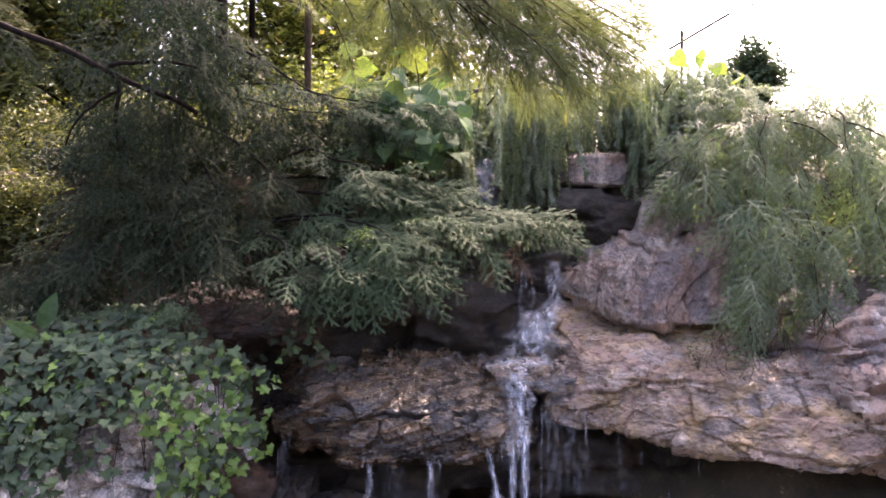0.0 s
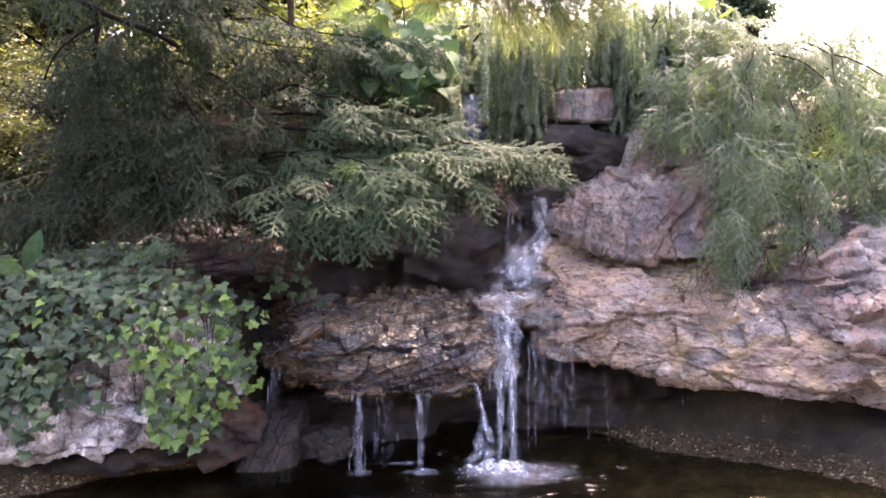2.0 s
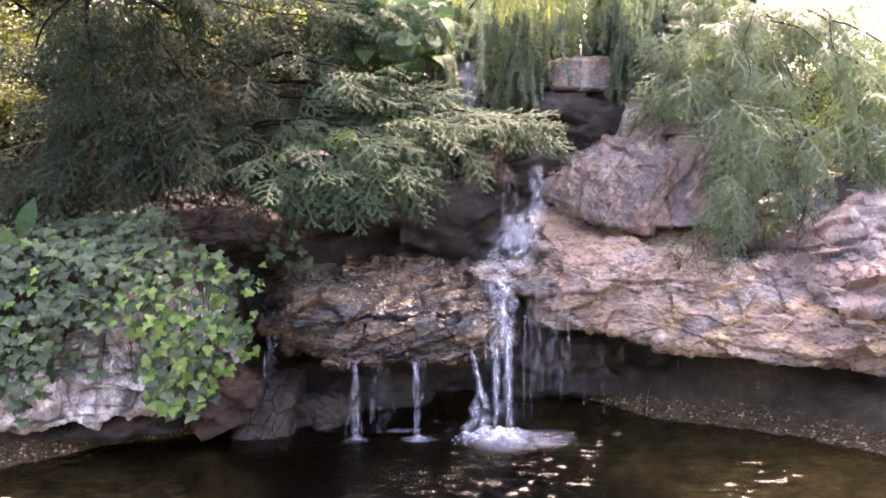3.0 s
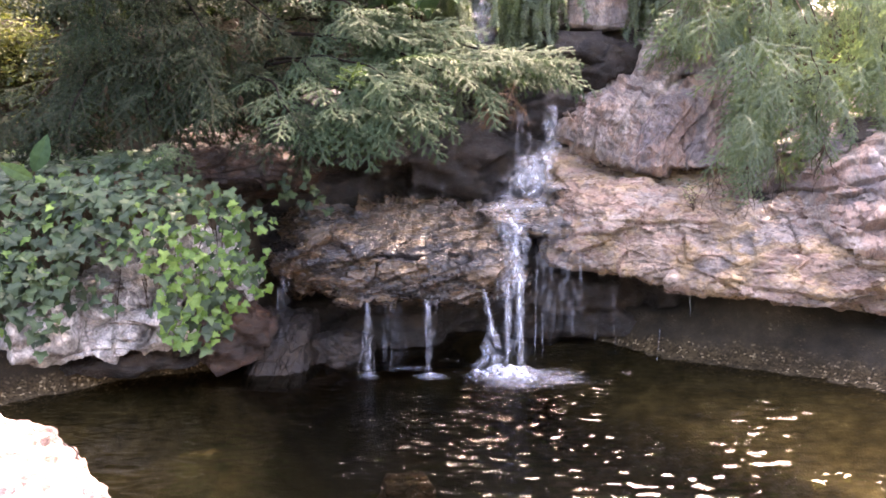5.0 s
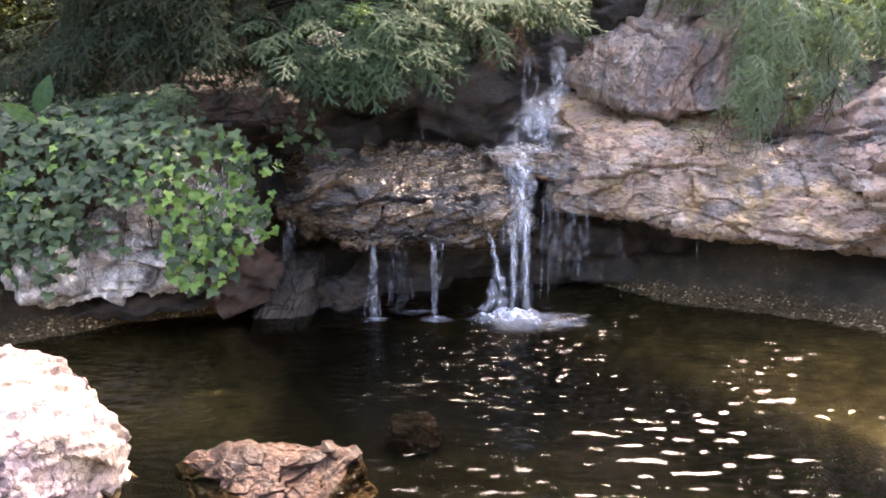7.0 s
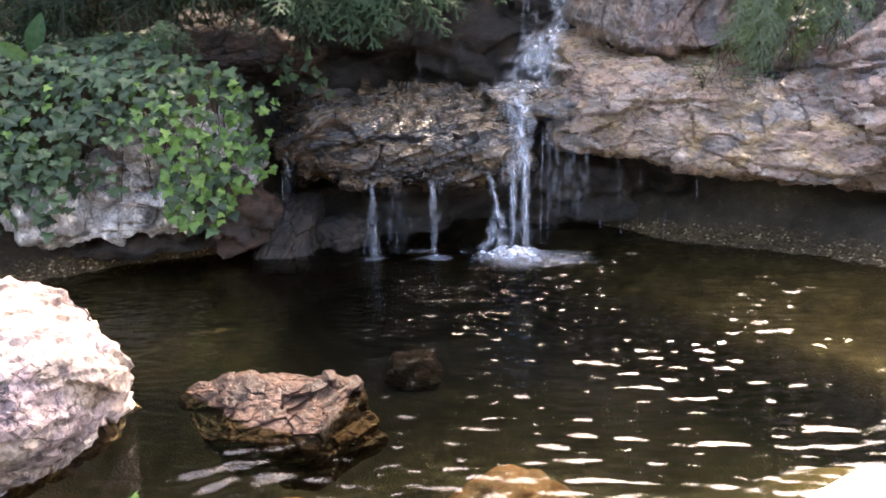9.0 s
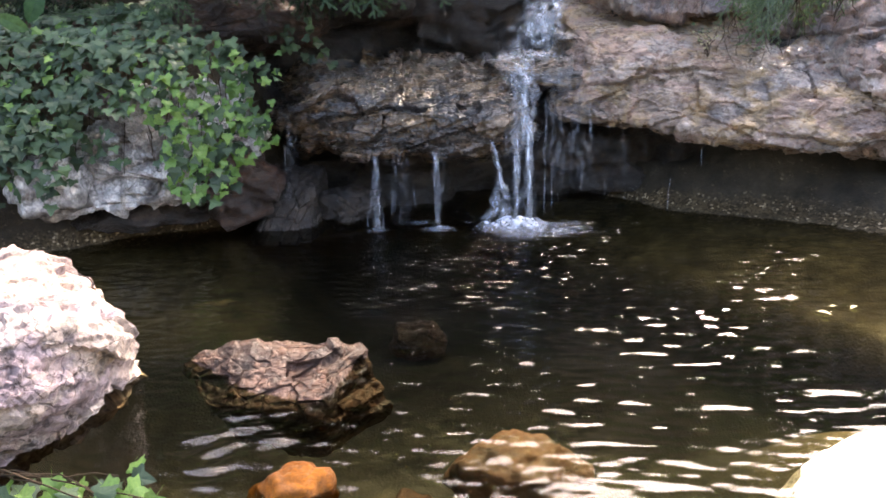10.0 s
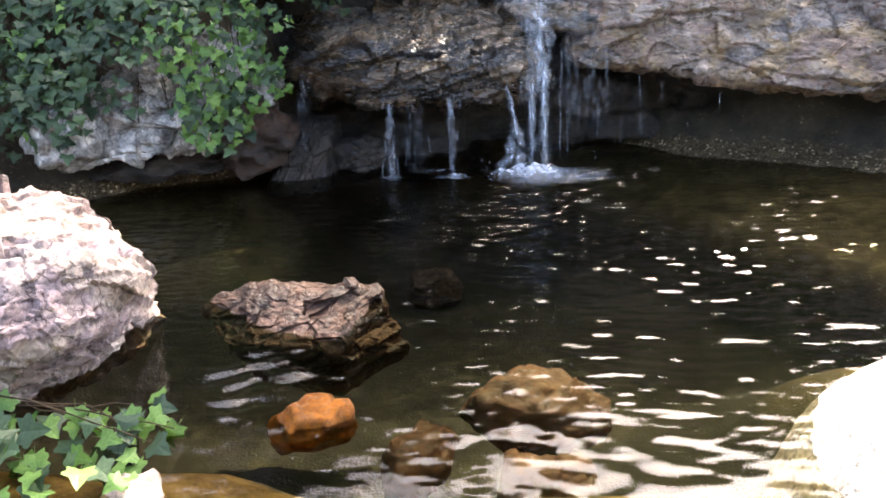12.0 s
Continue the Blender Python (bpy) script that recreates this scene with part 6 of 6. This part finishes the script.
def build_falls():
    fall = empty("waterfall", (0.3, 4.0, 0), "small waterfall in thin white streams over stone ledges", "waterfall")
    fall.matrix_basis = Matrix.Identity(4)
    rnd = random.Random(45)
    rows = [
        # lip, drop, throw, threads, width, thickness
        ((0.235, 4.54, 1.84), 0.3, 0.08, 7, 0.1, 0.0025),
        ((0.585, 4.3, 1.28), 0.24, 0.06, 6, 0.07, 0.003),
        ((0.44, 4.3, 1.27), 0.3, 0.08, 5, 0.14, 0.0022),
        ((0.5, 4.22, 1.06), 0.24, 0.12, 8, 0.18, 0.0028),
        ((0.385, 4.03, 0.77), 0.36, 0.2, 9, 0.09, 0.0038),
        ((0.31, 4.03, 0.76), 0.36, 0.2, 6, 0.08, 0.003),
        ((0.395, 3.86, 0.45), 0.45, 0.12, 4, 0.02, 0.0048),
        ((0.325, 3.87, 0.43), 0.43, 0.13, 3, 0.02, 0.004),
        ((0.33, 3.88, 0.44), 0.43, 0.15, 6, 0.12, 0.002),
        ((0.58, 4.05, 0.78), 0.5, 0.15, 6, 0.24, 0.0013),
        ((0.6, 3.98, 0.6), 0.55, 0.14, 6, 0.28, 0.001),
        ((-0.35, 3.79, 0.36), 0.36, 0.06, 4, 0.035, 0.0026),
        ((-0.25, 3.79, 0.36), 0.34, 0.05, 5, 0.16, 0.0013),
        ((-0.055, 3.79, 0.36), 0.36, 0.06, 4, 0.03, 0.003),
        ((-0.02, 3.79, 0.36), 0.16, 0.04, 3, 0.03, 0.002),
        ((-0.77, 3.88, 0.5), 0.3, 0.06, 5, 0.06, 0.0018),
        ((-0.03, 4.12, 1.05), 0.22, 0.06, 5, 0.3, 0.0014),
        ((1.2, 3.86, 0.42), 0.4, 0.05, 3, 0.3, 0.0011),
        ((0.9, 3.96, 0.48), 0.44, 0.05, 4, 0.2, 0.0011),
    ]
    for lip, drop, throw, count, width, thick in rows:
        for _ in range(count):
            water_part("stream", thread(rnd, lip, drop, throw, width, thick), FALL, fall)
    sheets = [
        # lip, drop, throw, width at the top and the foot, drift, raggedness, material
        ((0.235, 4.55, 1.86), 0.36, 0.08, 0.12, 0.17, 0.0, 0.4, FROTH),
        ((0.6, 4.32, 1.3), 0.25, 0.09, 0.07, 0.12, -0.01, 0.5, FROTH),
        ((0.44, 4.32, 1.28), 0.28, 0.09, 0.16, 0.2, 0.0, 0.5, VEIL),
        ((0.585, 4.24, 1.07), 0.2, 0.12, 0.14, 0.26, -0.12, 0.5, FROTH),
        ((0.52, 4.22, 1.04), 0.22, 0.14, 0.2, 0.34, -0.08, 0.6, FROTH),
        ((0.42, 4.1, 0.82), 0.05, 0.08, 0.34, 0.38, -0.02, 0.4, FROTH),
        ((0.375, 4.04, 0.77), 0.36, 0.2, 0.15, 0.12, 0.005, 0.5, FROTH),
        ((0.33, 4.03, 0.76), 0.4, 0.2, 0.2, 0.16, 0.0, 0.8, VEIL),
        ((0.395, 3.87, 0.48), 0.48, 0.13, 0.05, 0.035, -0.005, 0.4, JET),
        ((0.33, 3.88, 0.46), 0.46, 0.14, 0.05, 0.03, 0.0, 0.5, JET),
        ((0.36, 3.88, 0.46), 0.46, 0.15, 0.16, 0.18, -0.01, 0.6, VEIL),
        ((0.2, 3.92, 0.43), 0.26, 0.16, 0.03, 0.035, 0.06, 0.4, JET),
        ((0.25, 3.78, 0.24), 0.24, 0.06, 0.05, 0.16, -0.005, 0.6, FROTH),
        ((0.58, 4.06, 0.8), 0.62, 0.2, 0.24, 0.28, 0.02, 0.7, VEIL),
        ((0.5, 4.06, 0.79), 0.16, 0.06, 0.14, 0.1, 0.0, 0.6, VEIL),
        ((-0.055, 3.79, 0.37), 0.37, 0.06, 0.05, 0.03, 0.0, 0.6, FROTH),
        ((-0.35, 3.79, 0.36), 0.36, 0.06, 0.04, 0.04, 0.0, 0.6, FROTH),
        ((-0.24, 3.79, 0.36), 0.33, 0.05, 0.12, 0.1, 0.0, 0.6, VEIL),
        ((-0.77, 3.88, 0.5), 0.42, 0.06, 0.06, 0.06, 0.0, 0.6, VEIL),
    ]
    for i, (lip, drop, throw, top, low, drift, ragged, mat) in enumerate(sheets):
        water_part("sheet", sheet(rnd, lip, drop, throw, top, low, drift, ragged, 3.7 * i), mat, fall)
    for at, rx, ry, high, full in (((0.32, 3.68, 0.0), 0.22, 0.14, 0.07, 1.0), ((0.42, 3.66, 0.0), 0.34, 0.2, 0.012, 0.4), ((-0.05, 3.7, 0.0), 0.1, 0.06, 0.012, 0.5), ((-0.35, 3.7, 0.0), 0.07, 0.05, 0.008, 0.4), ((-0.15, 3.82, 0.0), 0.1, 0.04, 0.006, 0.35), ((0.42, 4.06, 0.78), 0.2, 0.07, 0.012, 0.6)):
        water_part("foam", foam_patch(rnd, at, rx, ry, high, full), FOAM, fall, "white churning foam")

    def spatter(r):
        a = r.uniform(0, 2 * math.pi)
        d = abs(r.gauss(0, 0.14))
        return Vector((0.33 + math.cos(a) * d * 1.3, 3.7 + math.sin(a) * d * 0.6, abs(r.gauss(0, 0.06)))), r.uniform(0.001, 0.0024)

    def curtain(r):
        return Vector((0.52 + r.gauss(0, 0.12), 4.02 + r.uniform(-0.2, 0.05), r.uniform(0.05, 1.1))), r.uniform(0.0012, 0.0026)

    def froth(r):
        x, y = r.gauss(0, 0.1), r.gauss(0, 0.06)
        top = 0.06 * math.exp(-(x / 0.12) ** 2 - (y / 0.07) ** 2)
        return Vector((0.32 + x, 3.68 + y, r.uniform(0.0, top + 0.006))), r.uniform(0.001, 0.003)

    for spot, count in ((spatter, 150), (curtain, 160), (froth, 60)):
        ob = water_part("mist", drops(rnd, count, spot), FOAM if spot is froth else FALL, fall, "fine drops of spray")
        ob["kind"] = "stuff"


def build_litter():
    """Dead brown needles caught on the rock and in the bough."""
    heap = empty("dead_sprig", (0.25, 3.98, 1.36), "dry brown needles caught among green branches", "twigs")
    dry = [spray_mesh("dry_spray", 0.2, 0.4, 0.024, 0.005, 0.012, 0.003, 0.3, 950 + i, (TWIG, DEAD, DEAD)) for i in range(2)]
    rnd = random.Random(55)
    for k in range(12):
        shared("sprig", rnd.choice(dry), aim((rnd.uniform(-0.12, 0.12), rnd.uniform(-0.08, 0.1), rnd.uniform(-0.06, 0.05)), (rnd.uniform(-0.5, 1), rnd.uniform(-1, 0.1), rnd.uniform(-0.6, 0)), rnd.uniform(-60, 60), rnd.uniform(0.6, 1.0)), heap)


def build_wall_sprig():
    plant = empty("ivy", (0, 0, 0), "small dark ivy sprig clinging to the shaded rock wall", "ivy")
    rnd = random.Random(65)
    for k in range(26):
        at = Vector((-0.72 + 0.16 * rnd.gauss(0, 0.6), 4.05 + rnd.uniform(-0.03, 0.05), 0.86 + rnd.uniform(-0.1, 0.14)))
        shared("leaf", IVY_LEAF[rnd.randrange(2)], leaf_pose(at, (0.1, -0.9, 0.4), (rnd.uniform(-0.6, 0.6), -0.3, -0.9), rnd.uniform(0.04, 0.06), rnd), plant)
    limb("stem", arc((-0.98, 4.1, 0.9), (-0.6, 4.05, 0.88), 0.04, 9, 0.04, 3), 0.003, 0.0015, TWIG, plant)


def build_shelf_weed():
    """The small pale weed rooted in a crack of the rock shelf."""
    weed = empty("weed", (1.27, 3.95, 0.80), "small pale weed growing from a crack in the rock shelf", "plant")
    rnd = random.Random(85)
    for k in range(12):
        tip = Vector((rnd.uniform(-0.09, 0.09), rnd.uniform(-0.08, 0.03), rnd.uniform(0.04, 0.13)))
        limb("stem", arc((0, 0, -0.03), tip, 0.02, 7, 0.04, k), 0.0014, 0.0008, TWIG, weed)
        for j in range(4):
            at = tip * (0.45 + 0.18 * j) + Vector((rnd.uniform(-0.012, 0.012), -0.004, rnd.uniform(-0.01, 0.01)))
            shared("leaf", HEART_LEAF[0] if j == 3 else DRY_LEAF, leaf_pose(at, (0, -0.6, 0.7), (rnd.uniform(-1, 1), -0.4, 0.1), rnd.uniform(0.012, 0.02), rnd), weed)


def build_floating_leaves():
    rnd = random.Random(95)
    for x, y, size in ((1.30, 2.59, 0.05), (1.46, 2.63, 0.04), (1.36, 2.63, 0.03)):
        leaf = new("fallen_leaf", DRY_LEAF)
        leaf.matrix_basis = leaf_pose((x, y, 0.008), (0, 0, 6), (rnd.uniform(-1, 1), rnd.uniform(-1, 1), 0), size, rnd)
        tagged(leaf, "small pale fallen leaf floating on the pond", "leaf", "floating leaves")


def build_bare_twigs():
    """Thin leafless twigs below the hemlocks."""
    rnd = random.Random(75)
    for kind, spots in (("under the weeping hemlock", [(1.35, 3.88, 0.98), (1.62, 3.82, 1.0), (1.85, 3.85, 1.05), (1.48, 3.84, 0.95)]), ("in the shade of the dark hemlock", [(-1.3, 3.95, 1.4), (-1.62, 3.98, 1.35), (-0.95, 3.9, 1.3)])):
        for at in spots:
            sprig = empty("bare_twig", at, "thin bare brown twig hanging " + kind, "twig", "bare twigs")
            for k in range(5):
                end = (rnd.uniform(-0.12, 0.12), rnd.uniform(-0.08, 0.04), -rnd.uniform(0.1, 0.22))
                limb("twig", arc((0, 0, 0.05), end, -0.02, 9, 0.05, rnd.randrange(99)), 0.0032, 0.0012, TWIG, sprig)


build_shelf_weed()
build_floating_leaves()
build_wall_sprig()
build_bare_twigs()
build_broadleaf()
build_hosta()
build_pine()
build_background()
build_falls()
build_litter()
build_near_ivy()
build_ivy()
